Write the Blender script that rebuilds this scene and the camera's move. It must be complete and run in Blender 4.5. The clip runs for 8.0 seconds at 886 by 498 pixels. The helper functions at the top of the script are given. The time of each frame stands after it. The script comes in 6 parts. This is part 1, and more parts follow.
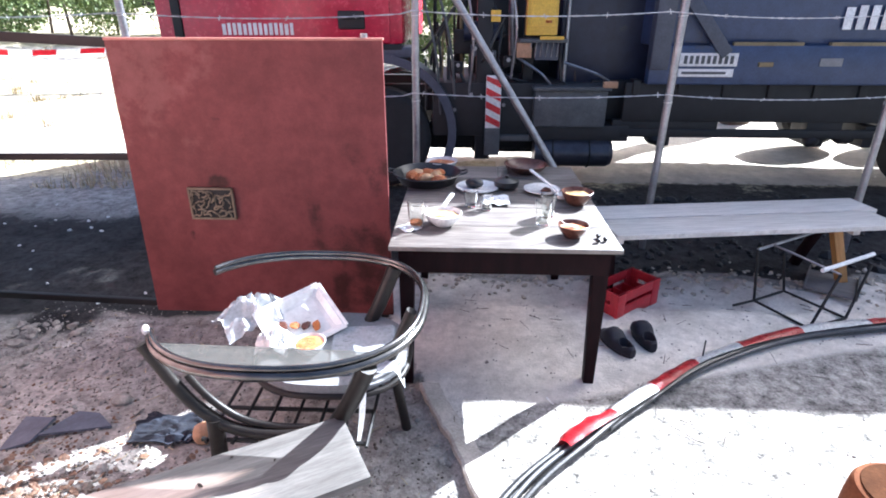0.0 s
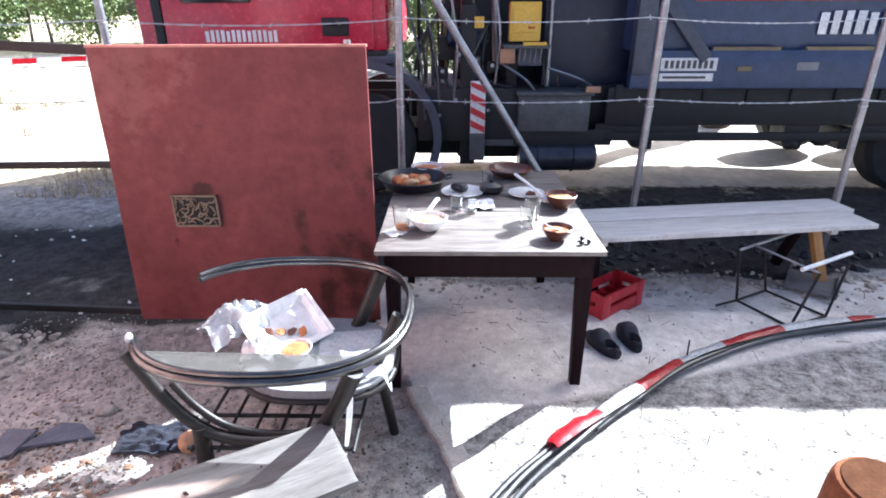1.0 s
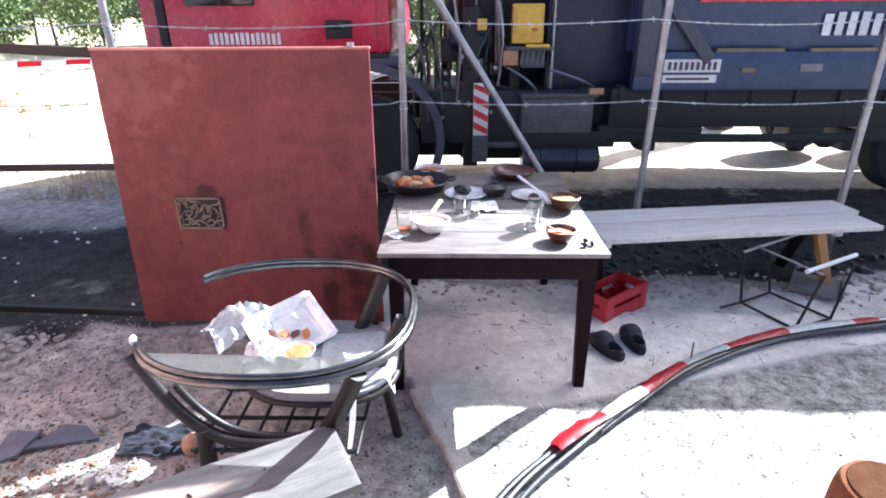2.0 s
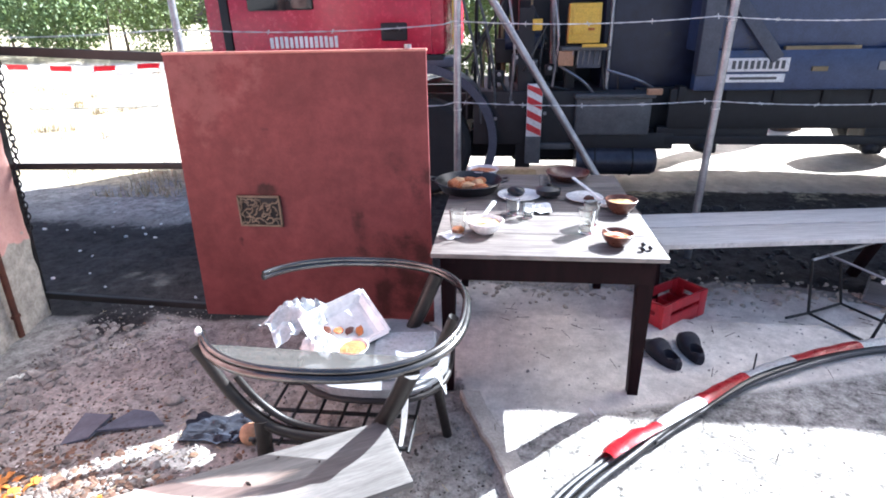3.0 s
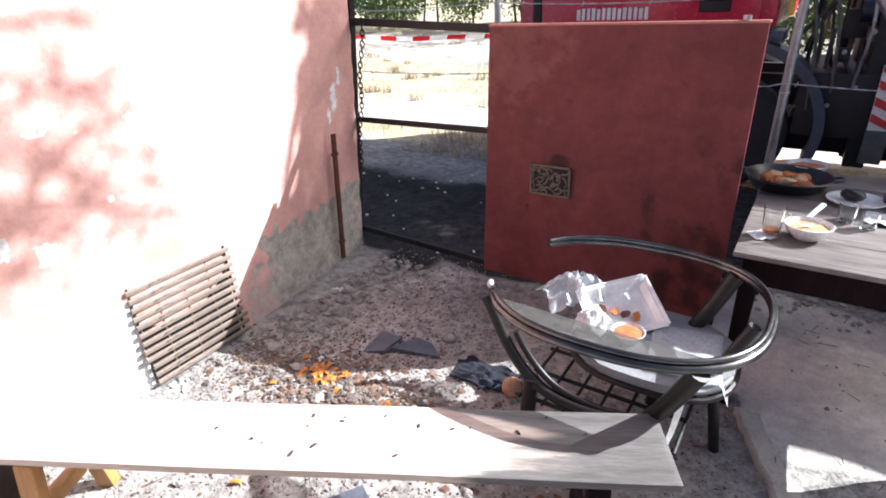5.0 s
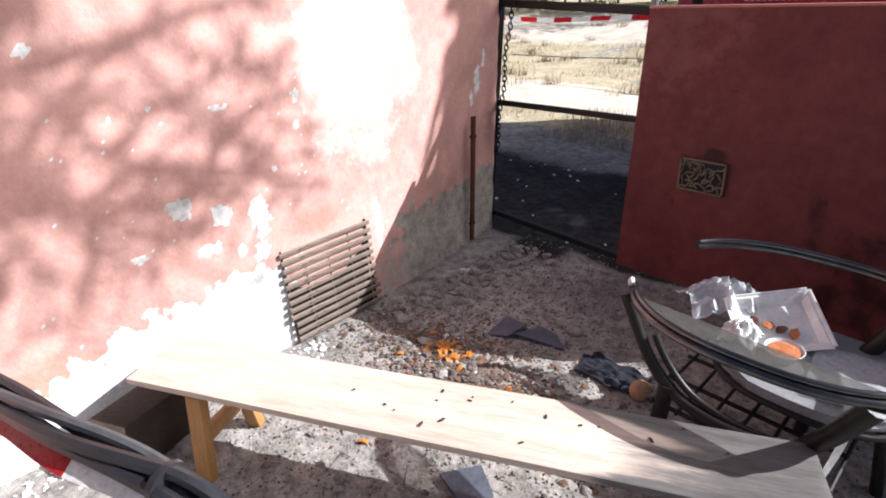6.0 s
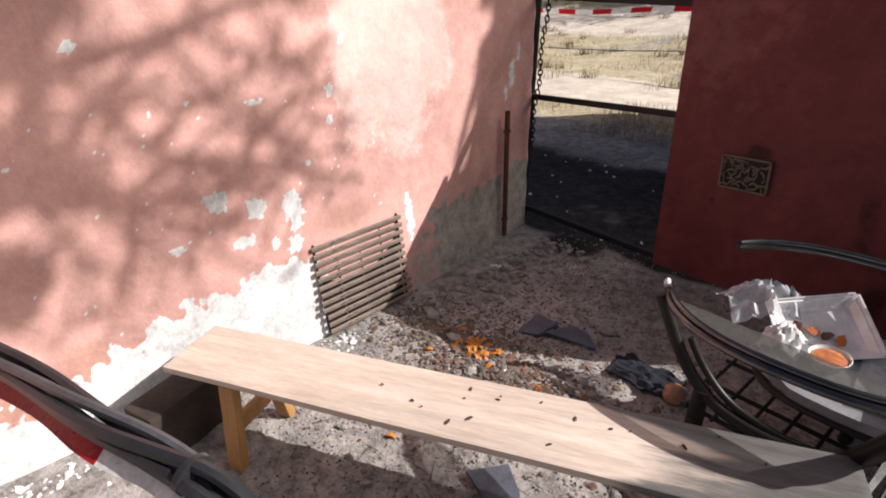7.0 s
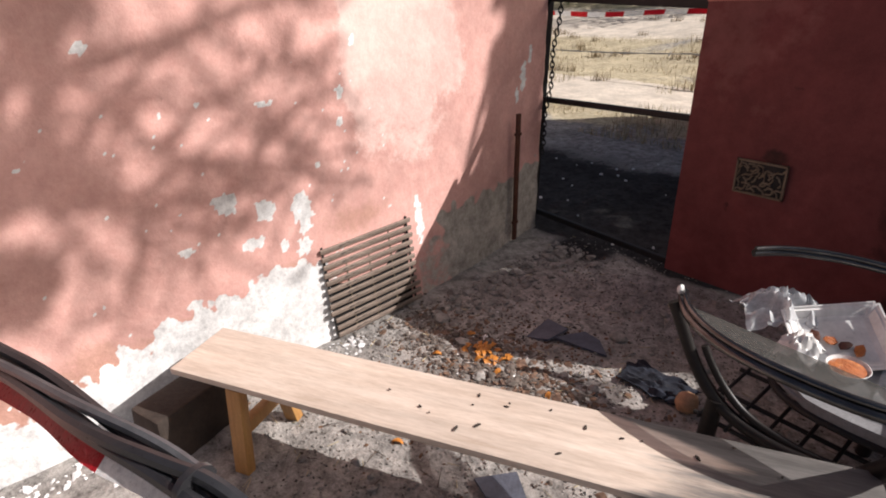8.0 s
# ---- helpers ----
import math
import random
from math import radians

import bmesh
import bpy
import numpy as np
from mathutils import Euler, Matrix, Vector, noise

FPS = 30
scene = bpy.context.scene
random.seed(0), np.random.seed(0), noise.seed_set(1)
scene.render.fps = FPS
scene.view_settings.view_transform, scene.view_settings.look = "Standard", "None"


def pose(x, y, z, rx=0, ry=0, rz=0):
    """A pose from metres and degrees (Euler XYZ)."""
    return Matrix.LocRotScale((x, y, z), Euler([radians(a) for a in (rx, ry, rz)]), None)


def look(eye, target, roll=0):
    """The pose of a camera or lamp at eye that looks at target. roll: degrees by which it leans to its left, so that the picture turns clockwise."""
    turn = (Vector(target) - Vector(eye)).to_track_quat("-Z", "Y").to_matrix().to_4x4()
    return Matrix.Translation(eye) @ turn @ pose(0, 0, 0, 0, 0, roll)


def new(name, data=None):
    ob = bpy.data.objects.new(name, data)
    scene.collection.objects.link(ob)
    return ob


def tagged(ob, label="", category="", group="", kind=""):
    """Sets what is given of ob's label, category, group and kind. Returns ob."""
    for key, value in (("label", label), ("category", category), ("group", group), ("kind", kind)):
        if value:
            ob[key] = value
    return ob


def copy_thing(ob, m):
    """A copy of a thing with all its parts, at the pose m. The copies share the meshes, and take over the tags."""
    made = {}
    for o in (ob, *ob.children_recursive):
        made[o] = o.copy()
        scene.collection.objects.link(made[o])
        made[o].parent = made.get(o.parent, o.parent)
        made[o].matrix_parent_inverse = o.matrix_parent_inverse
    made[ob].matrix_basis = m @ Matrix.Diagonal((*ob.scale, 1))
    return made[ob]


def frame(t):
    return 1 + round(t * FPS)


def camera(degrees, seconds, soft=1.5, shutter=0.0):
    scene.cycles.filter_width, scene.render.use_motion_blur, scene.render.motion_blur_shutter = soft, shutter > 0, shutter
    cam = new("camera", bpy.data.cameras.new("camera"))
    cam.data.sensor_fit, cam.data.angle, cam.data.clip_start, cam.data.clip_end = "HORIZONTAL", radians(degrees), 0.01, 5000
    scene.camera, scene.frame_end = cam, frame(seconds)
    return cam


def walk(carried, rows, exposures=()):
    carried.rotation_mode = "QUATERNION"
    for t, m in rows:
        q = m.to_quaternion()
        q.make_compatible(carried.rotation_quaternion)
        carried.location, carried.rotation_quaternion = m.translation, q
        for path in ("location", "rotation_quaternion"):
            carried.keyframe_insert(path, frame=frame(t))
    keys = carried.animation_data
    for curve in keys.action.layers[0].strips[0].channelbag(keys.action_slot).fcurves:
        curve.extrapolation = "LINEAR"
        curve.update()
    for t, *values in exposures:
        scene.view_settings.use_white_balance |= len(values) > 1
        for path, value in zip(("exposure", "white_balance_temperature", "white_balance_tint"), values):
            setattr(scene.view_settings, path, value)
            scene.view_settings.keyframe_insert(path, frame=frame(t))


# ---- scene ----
cam = camera(78.0, 8.0, soft=1.85)
PATH = [
    (0, (0.131, -0.467, 1.737), (0.056, 1.359, 0.926), -0.0),
    (0.5, (0.135, -0.471, 1.738), (0.082, 1.357, 0.929), 0.1),
    (1, (0.142, -0.481, 1.734), (0.111, 1.356, 0.942), -0.2),
    (2.5, (0.136, -0.478, 1.735), (0.07, 1.36, 0.951), -0.7),
    (3, (0.114, -0.482, 1.735), (-0.1, 1.348, 0.955), -1.3),
    (3.5, (0.085, -0.488, 1.735), (-0.313, 1.308, 0.951), -1.9),
    (4, (0.048, -0.499, 1.74), (-0.541, 1.237, 0.938), -2.0),
    (4.5, (0.016, -0.515, 1.736), (-0.805, 1.116, 0.92), -2.4),
    (5, (-0.036, -0.552, 1.737), (-1.073, 0.942, 0.906), -2.6),
    (5.2, (-0.051, -0.571, 1.739), (-1.182, 0.849, 0.901), -2.7),
    (6.5, (-0.12, -0.604, 1.752), (-1.513, 0.531, 0.874), -3.7),
    (7, (-0.114, -0.582, 1.75), (-1.531, 0.521, 0.871), -4.0),
    (8, (-0.132, -0.566, 1.746), (-1.574, 0.513, 0.876), -4.0),
]
walk(cam, [(t, look(eye, target, roll)) for t, eye, target, roll in PATH],
     exposures=[(0, 2.45, 5330, 8), (3.4, 2.5, 5330, 8), (4.1, 2.45, 5400, 8), (5.2, 1.4, 5700, 10), (6.3, 0.72, 5900, 12), (7.0, 0.36, 6250, 14), (8, 0.27, 6300, 14)])

# ---- light ----
SUN = Vector((1.06, 0.94, 1.0)).normalized()
world = bpy.data.worlds.new("world")
scene.world = world
world.use_nodes = True
wn = world.node_tree.nodes
sky = wn.new("ShaderNodeTexSky")
sky.sky_type = "NISHITA"
sky.sun_disc = False
sky.dust_density, sky.air_density, sky.ozone_density = 6.0, 0.8, 0.6
sky.sun_elevation = math.asin(SUN.z)
sky.sun_rotation = math.atan2(SUN.x, SUN.y)
wn["Background"].inputs[1].default_value = 0.06
world.node_tree.links.new(sky.outputs[0], wn["Background"].inputs[0])
sun = new("sun", bpy.data.lights.new("sun", "SUN"))
sun.data.energy, sun.data.angle, sun.data.color = 5.0, radians(0.35), (1.0, 0.95, 0.88)
sun.matrix_world = look(SUN * 30, (0, 0, 0))


# ---- materials ----
def mat(name, base, dark=None, rough=0.6, metal=0.0, scale=8.0, fine=60.0, bump=0.25, stain=None, stain_at=0.62, spec=0.5,
        stretch=(1, 1, 1), trans=0.0, alpha=1.0, dist=0.01, stain_scale=3.0, rvar=0.12):
    """A surface with broad and fine variation, stains and relief."""
    m = bpy.data.materials.new(name)
    m.use_nodes = True
    t = m.node_tree
    n, l = t.nodes, t.links
    b = n["Principled BSDF"]
    co = n.new("ShaderNodeTexCoord")
    mp = n.new("ShaderNodeMapping")
    mp.inputs["Scale"].default_value = stretch
    l.new(co.outputs["Object"], mp.inputs[0])
    def tex(s, d, r=0.6):
        k = n.new("ShaderNodeTexNoise")
        k.inputs["Scale"].default_value, k.inputs["Detail"].default_value, k.inputs["Roughness"].default_value = s, d, r
        l.new(mp.outputs[0], k.inputs["Vector"])
        return k
    def ramp(src, a, c, p0=0.3, p1=0.7):
        k = n.new("ShaderNodeValToRGB")
        k.color_ramp.elements[0].position, k.color_ramp.elements[1].position = p0, p1
        k.color_ramp.elements[0].color, k.color_ramp.elements[1].color = a, c
        l.new(src, k.inputs[0])
        return k
    def mix(kind, fac, a, c):
        k = n.new("ShaderNodeMix")
        k.data_type, k.blend_type = "RGBA", kind
        k.inputs[0].default_value = 1.0
        if fac is not None:
            if isinstance(fac, float):
                k.inputs[0].default_value = fac
            else:
                l.new(fac, k.inputs[0])
        for sock, v in ((k.inputs[6], a), (k.inputs[7], c)):
            if isinstance(v, tuple):
                sock.default_value = v
            else:
                l.new(v, sock)
        return k.outputs[2]
    dark = dark or tuple(c * 0.72 for c in base)
    big, small = tex(scale, 4), tex(fine, 3, 0.7)
    col = ramp(big.outputs[0], (*dark, 1), (*base, 1)).outputs[0]
    fine_r = ramp(small.outputs[0], (0.74, 0.74, 0.74, 1), (1.18, 1.18, 1.18, 1), 0.25, 0.75)
    col = mix("MULTIPLY", 1.0, col, fine_r.outputs[0])
    if stain:
        st = tex(stain_scale, 6, 0.7)
        sr = ramp(st.outputs[0], (0, 0, 0, 1), (1, 1, 1, 1), stain_at, stain_at + 0.07)
        col = mix("MIX", sr.outputs[0], col, (*stain, 1))
    info = n.new("ShaderNodeObjectInfo")
    vr = n.new("ShaderNodeMapRange")
    vr.inputs[3].default_value, vr.inputs[4].default_value = 0.9, 1.1
    l.new(info.outputs["Random"], vr.inputs[0])
    col = mix("MULTIPLY", 1.0, col, vr.outputs[0])
    l.new(col, b.inputs["Base Color"])
    rr = n.new("ShaderNodeMapRange")
    rr.inputs[3].default_value, rr.inputs[4].default_value = max(0.03, rough - rvar), min(1, rough + rvar)
    l.new(small.outputs[0], rr.inputs[0])
    l.new(rr.outputs[0], b.inputs["Roughness"])
    b.inputs["Metallic"].default_value = metal
    b.inputs["Specular IOR Level"].default_value = spec
    b.inputs["Transmission Weight"].default_value = trans
    b.inputs["Alpha"].default_value = alpha
    if bump:
        bp = n.new("ShaderNodeBump")
        bp.inputs["Strength"].default_value, bp.inputs["Distance"].default_value = bump, dist
        add = n.new("ShaderNodeMath")
        l.new(big.outputs[0], add.inputs[0])
        l.new(small.outputs[0], add.inputs[1])
        l.new(add.outputs[0], bp.inputs["Height"])
        l.new(bp.outputs[0], b.inputs["Normal"])
    return m


def glassy(name, tint, rough=0.05, ior=1.45):
    m = bpy.data.materials.new(name)
    m.use_nodes = True
    b = m.node_tree.nodes["Principled BSDF"]
    b.inputs["Base Color"].default_value = (*tint, 1)
    b.inputs["Roughness"].default_value = rough
    b.inputs["Transmission Weight"].default_value = 1.0
    b.inputs["IOR"].default_value = ior
    return m


def masked(name, attr_cols, fine=70.0, rough=0.95, bump=0.6, dist=0.02, big=2.2, stretch=(1, 1, 1)):
    """Ground: patches given by mesh attributes, each with two colours; specks and relief over all."""
    m = bpy.data.materials.new(name)
    m.use_nodes = True
    t = m.node_tree
    n, l = t.nodes, t.links
    b = n["Principled BSDF"]
    co = n.new("ShaderNodeTexCoord")
    mp = n.new("ShaderNodeMapping")
    mp.inputs["Scale"].default_value = stretch
    l.new(co.outputs["Object"], mp.inputs["Vector"])

    def tex(s, d, r=0.6):
        k = n.new("ShaderNodeTexNoise")
        k.inputs["Scale"].default_value, k.inputs["Detail"].default_value, k.inputs["Roughness"].default_value = s, d, r
        l.new(mp.outputs[0], k.inputs["Vector"])
        return k.outputs[0]
    n1, n2, n3 = tex(big, 6, 0.65), tex(fine, 3, 0.7), tex(14.0, 5, 0.7)
    add = n.new("ShaderNodeMath")
    add.operation = "MULTIPLY_ADD"
    l.new(n2, add.inputs[0])
    add.inputs[1].default_value = 0.5
    l.new(n3, add.inputs[2])
    col = None
    for attr, a, c in attr_cols:
        r = n.new("ShaderNodeValToRGB")
        r.color_ramp.elements[0].position, r.color_ramp.elements[1].position = 0.52, 0.95
        r.color_ramp.elements[0].color, r.color_ramp.elements[1].color = (*a, 1), (*c, 1)
        l.new(add.outputs[0], r.inputs[0])
        if col is None:
            col = r.outputs[0]
            continue
        at = n.new("ShaderNodeAttribute")
        at.attribute_name = attr
        sm = n.new("ShaderNodeMath")
        sm.operation = "MULTIPLY_ADD"
        l.new(n3, sm.inputs[0])
        sm.inputs[1].default_value = 0.9
        l.new(at.outputs["Fac"], sm.inputs[2])
        mr = n.new("ShaderNodeMapRange")
        mr.interpolation_type = "SMOOTHSTEP"
        mr.inputs[1].default_value, mr.inputs[2].default_value = 0.78, 1.12
        l.new(sm.outputs[0], mr.inputs[0])
        k = n.new("ShaderNodeMix")
        k.data_type = "RGBA"
        l.new(mr.outputs[0], k.inputs[0])
        l.new(col, k.inputs[6])
        l.new(r.outputs[0], k.inputs[7])
        col = k.outputs[2]
    k = n.new("ShaderNodeMix")
    k.data_type, k.blend_type = "RGBA", "MULTIPLY"
    k.inputs[0].default_value = 1.0
    br = n.new("ShaderNodeMapRange")
    br.inputs[1].default_value, br.inputs[2].default_value = 0.3, 0.7
    br.inputs[3].default_value, br.inputs[4].default_value = 0.72, 1.18
    l.new(n1, br.inputs[0])
    l.new(col, k.inputs[6])
    l.new(br.outputs[0], k.inputs[7])
    l.new(k.outputs[2], b.inputs["Base Color"])
    b.inputs["Roughness"].default_value = rough
    b.inputs["Specular IOR Level"].default_value = 0.2
    bp = n.new("ShaderNodeBump")
    bp.inputs["Strength"].default_value, bp.inputs["Distance"].default_value = bump, dist
    l.new(add.outputs[0], bp.inputs["Height"])
    l.new(bp.outputs[0], b.inputs["Normal"])
    return m


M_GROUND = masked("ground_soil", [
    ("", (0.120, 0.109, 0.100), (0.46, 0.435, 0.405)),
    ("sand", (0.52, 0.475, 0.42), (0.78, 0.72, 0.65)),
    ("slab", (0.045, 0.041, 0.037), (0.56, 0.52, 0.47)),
    ("blackish", (0.008, 0.0075, 0.0078), (0.058, 0.054, 0.054)),
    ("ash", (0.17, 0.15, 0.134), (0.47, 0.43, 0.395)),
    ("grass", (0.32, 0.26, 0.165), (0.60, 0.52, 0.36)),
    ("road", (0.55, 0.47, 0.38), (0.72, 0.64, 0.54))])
M_PLASTER = masked("pink_plaster", [
    ("", (0.61, 0.335, 0.29), (0.71, 0.425, 0.37)),
    ("rust", (0.40, 0.215, 0.165), (0.55, 0.32, 0.255)),
    ("paler", (0.71, 0.465, 0.41), (0.81, 0.57, 0.51)),
    ("cement", (0.25, 0.225, 0.19), (0.52, 0.48, 0.42)),
    ("white", (0.50, 0.49, 0.48), (0.90, 0.89, 0.87))], fine=45.0, rough=0.9, bump=0.35, dist=0.012, big=1.6)
# soot and worn also carry a painted sheen: lighter upper left, darker lower right
M_REDBOARD = masked("red_oxide_paint", [("", (0.135, 0.034, 0.034), (0.185, 0.050, 0.050)), ("worn", (0.160, 0.052, 0.049), (0.205, 0.072, 0.068)), ("soot", (0.028, 0.012, 0.012), (0.075, 0.022, 0.02))], fine=150.0, rough=0.5, bump=0.06, dist=0.003, big=2.5)
M_REDEDGE = mat("red_edge_paint", (0.55, 0.22, 0.17), rough=0.5, bump=0.1)
M_IRON = mat("blackened_iron", (0.02, 0.019, 0.02), (0.008, 0.008, 0.008), rough=0.6, metal=0.3, fine=90, bump=0.3, dist=0.004)
M_RUST = mat("rusty_iron", (0.16, 0.055, 0.03), (0.05, 0.02, 0.014), rough=0.8, metal=0.2, fine=120, bump=0.4, dist=0.003)
M_GRATE = mat("cast_grate", (0.26, 0.21, 0.145), (0.12, 0.095, 0.065), rough=0.6, metal=0.3, fine=150, bump=0.3, dist=0.003)
M_GALV = mat("galvanised_steel", (0.42, 0.42, 0.44), (0.25, 0.25, 0.27), rough=0.42, metal=0.85, fine=80, bump=0.1, stain=(0.2, 0.13, 0.1), stain_at=0.68, stain_scale=9)
M_WIRE = mat("fence_wire", (0.75, 0.74, 0.74), rough=0.4, metal=0.5, bump=0)
M_DKWOOD = mat("dark_stained_wood", (0.015, 0.0055, 0.007), (0.006, 0.003, 0.004), rough=0.55, spec=0.07, scale=4, fine=70, bump=0.2, stretch=(6, 6, 1), dist=0.003)
M_TABLETOP = mat("worn_table_wood", (0.25, 0.22, 0.20), (0.085, 0.07, 0.062), rough=0.42, scale=5, fine=70, bump=0.25, stretch=(1, 9, 1), dist=0.003, stain=(0.10, 0.08, 0.07), stain_at=0.6, stain_scale=2.5)
M_GREYWOOD = mat("weathered_plank", (0.74, 0.70, 0.65), (0.50, 0.465, 0.43), rough=0.42, scale=5, fine=60, bump=0.35, stretch=(1, 12, 1), dist=0.003, stain=(0.40, 0.36, 0.33), stain_at=0.64, stain_scale=2)
# grey is the shade over the plank's right half, put into its colour
M_BENCH = masked("bench_plank_worn_shaded", [("", (0.54, 0.425, 0.335), (0.80, 0.68, 0.575)), ("grey", (0.085, 0.079, 0.074), (0.185, 0.173, 0.163)), ("scuff", (0.20, 0.15, 0.115), (0.32, 0.25, 0.20))], fine=90.0, rough=0.5, bump=0.15, dist=0.004, big=3.0, stretch=(0.16, 1.3, 1))
M_PINE = mat("yellow_pine", (0.48, 0.26, 0.085), (0.34, 0.165, 0.05), rough=0.55, scale=5, fine=50, bump=0.2, stretch=(8, 8, 1), dist=0.003)
M_LEG = mat("dark_brown_cane", (0.018, 0.014, 0.012), (0.008, 0.006, 0.006), rough=0.42, spec=0.35, fine=120, bump=0.12, dist=0.003, stretch=(1, 1, 5))
M_TUBE = mat("dark_bronze_tube", (0.17, 0.165, 0.162), (0.085, 0.082, 0.08), rough=0.24, metal=0.9, spec=0.8, rvar=0.04, fine=25, bump=0.0, stain=(0.16, 0.15, 0.14), stain_at=0.68, stain_scale=8)
M_SEATPAD = mat("grey_seat_pad", (0.26, 0.26, 0.265), (0.17, 0.17, 0.175), rough=0.5, fine=90, bump=0.15, dist=0.004, stain=(0.24, 0.23, 0.22), stain_at=0.64, stain_scale=6)
M_ARM = mat("grey_arm_board", (0.15, 0.145, 0.13), (0.09, 0.086, 0.076), rough=0.35, alpha=0.55, fine=80, bump=0.15, dist=0.003, stretch=(3, 12, 1))
M_TRAY = mat("white_tray", (0.84, 0.83, 0.81), (0.76, 0.74, 0.71), rough=0.3, bump=0.05, fine=12, stain=(0.5, 0.34, 0.2), stain_at=0.76, stain_scale=5)
M_BAG = mat("milky_plastic_bag", (0.80, 0.81, 0.82), (0.68, 0.70, 0.72), rough=0.3, bump=0.2, alpha=0.42, scale=18)
M_ORANGE = mat("orange_stew", (0.62, 0.19, 0.035), (0.36, 0.09, 0.02), rough=0.35, scale=30, fine=120, bump=0.7, dist=0.01, stain=(0.75, 0.42, 0.16), stain_at=0.58, stain_scale=38)
M_SOUP = mat("yellow_soup", (0.60, 0.39, 0.20), (0.46, 0.27, 0.12), rough=0.3, scale=25, bump=0.3, dist=0.006)
M_CERAMIC = mat("white_ceramic", (0.78, 0.77, 0.75), (0.70, 0.69, 0.67), rough=0.16, bump=0.0)
M_BROWNWARE = mat("brown_earthenware", (0.14, 0.05, 0.028), (0.07, 0.026, 0.018), rough=0.3, bump=0.12)
M_TERRA = mat("terracotta", (0.20, 0.075, 0.032), (0.13, 0.046, 0.021), rough=0.9, spec=0.12, scale=9, fine=70, bump=0.25, dist=0.004, stain=(0.20, 0.08, 0.05), stain_at=0.62, stain_scale=5)
M_LID = mat("pot_fill", (0.095, 0.040, 0.018), (0.055, 0.022, 0.010), rough=0.95, spec=0.05, scale=9, bump=0.2)
M_BLACK = mat("black_enamel", (0.018, 0.018, 0.02), rough=0.35, bump=0.08)
M_RUBBER = mat("black_rubber", (0.026, 0.025, 0.038), (0.014, 0.014, 0.020), rough=0.6, spec=0.25, fine=120, bump=0.15, dist=0.003)
M_CRATE = mat("red_plastic", (0.50, 0.022, 0.035), (0.36, 0.014, 0.024), rough=0.35, bump=0.05)
M_TRED = mat("tape_red", (0.62, 0.025, 0.04), (0.5, 0.02, 0.03), rough=0.3, bump=0.15, scale=20)
M_TWHITE = mat("tape_white", (0.82, 0.81, 0.80), (0.72, 0.71, 0.70), rough=0.3, bump=0.15, scale=20)
M_CABLE = mat("black_cable", (0.030, 0.030, 0.033), (0.018, 0.018, 0.02), rough=0.32, bump=0.05, fine=90)
M_CABLEG = mat("grey_cable", (0.095, 0.095, 0.10), (0.055, 0.055, 0.06), rough=0.35, bump=0.05)
M_SLATE = mat("grey_slate", (0.105, 0.112, 0.145), (0.065, 0.07, 0.09), rough=0.6, bump=0.2)
M_RAG = mat("dark_blue_rag", (0.012, 0.016, 0.030), (0.005, 0.006, 0.011), rough=0.9, bump=0.5)
M_SANDLIP = mat("sandy_concrete", (0.58, 0.52, 0.455), (0.42, 0.37, 0.315), rough=0.95, scale=9, fine=70, bump=0.4)
M_STONE = mat("pale_stone", (0.36, 0.33, 0.30), (0.18, 0.165, 0.15), rough=0.9, scale=14, fine=60, bump=0.4)
# Kept very dark: the bench's shade on the block is in this tone.
M_BLOCK = mat("dark_masonry", (0.06, 0.043, 0.033), (0.025, 0.018, 0.014), rough=0.95, scale=7, fine=50, bump=0.5)
M_SHELL = mat("tan_shell", (0.52, 0.30, 0.17), (0.38, 0.20, 0.11), rough=0.5, bump=0.1)
M_PEEL = mat("orange_peel", (0.66, 0.27, 0.035), (0.36, 0.12, 0.02), rough=0.5, bump=0.3)
M_CABRED = mat("cab_red_paint", (0.55, 0.022, 0.065), (0.47, 0.018, 0.052), rough=0.25, bump=0.02, fine=20, stain=(0.45, 0.06, 0.09), stain_at=0.66, stain_scale=4)
M_NAVY = mat("hoist_navy", (0.014, 0.020, 0.050), (0.007, 0.010, 0.028), rough=0.45, bump=0.08, stain=(0.03, 0.03, 0.036), stain_at=0.62, stain_scale=4)
M_SLAT = mat("sooty_slat", (0.30, 0.235, 0.19), (0.13, 0.095, 0.075), rough=0.8, scale=9, fine=70, bump=0.4, dist=0.004, stretch=(1, 0.3, 1), stain=(0.05, 0.04, 0.035), stain_at=0.6, stain_scale=9)
M_BLUE = mat("container_blue", (0.042, 0.068, 0.150), (0.028, 0.045, 0.10), rough=0.4, bump=0.05, stain=(0.05, 0.055, 0.075), stain_at=0.62, stain_scale=2.5)
M_CHASSIS = mat("chassis_black", (0.014, 0.014, 0.017), (0.008, 0.008, 0.009), rough=0.6, bump=0.2, stain=(0.07, 0.06, 0.05), stain_at=0.68, stain_scale=6)
M_TYRE = mat("truck_tyre", (0.022, 0.022, 0.023), rough=0.85, bump=0.3)
M_FENDER = mat("fender_blue_grey", (0.07, 0.08, 0.115), (0.045, 0.052, 0.075), rough=0.45, bump=0.05)
M_TOOL = mat("grey_toolbox", (0.10, 0.105, 0.11), (0.06, 0.062, 0.066), rough=0.55, bump=0.1)
M_TANK = mat("tank_paint", (0.055, 0.058, 0.075), (0.03, 0.032, 0.045), rough=0.35, metal=0.4, bump=0.05)
M_YELLOW = mat("yellow_paint", (0.72, 0.46, 0.05), (0.62, 0.38, 0.04), rough=0.4, bump=0.05)
M_OCHRE = mat("dusty_ochre", (0.28, 0.22, 0.12), rough=0.8, bump=0.2)
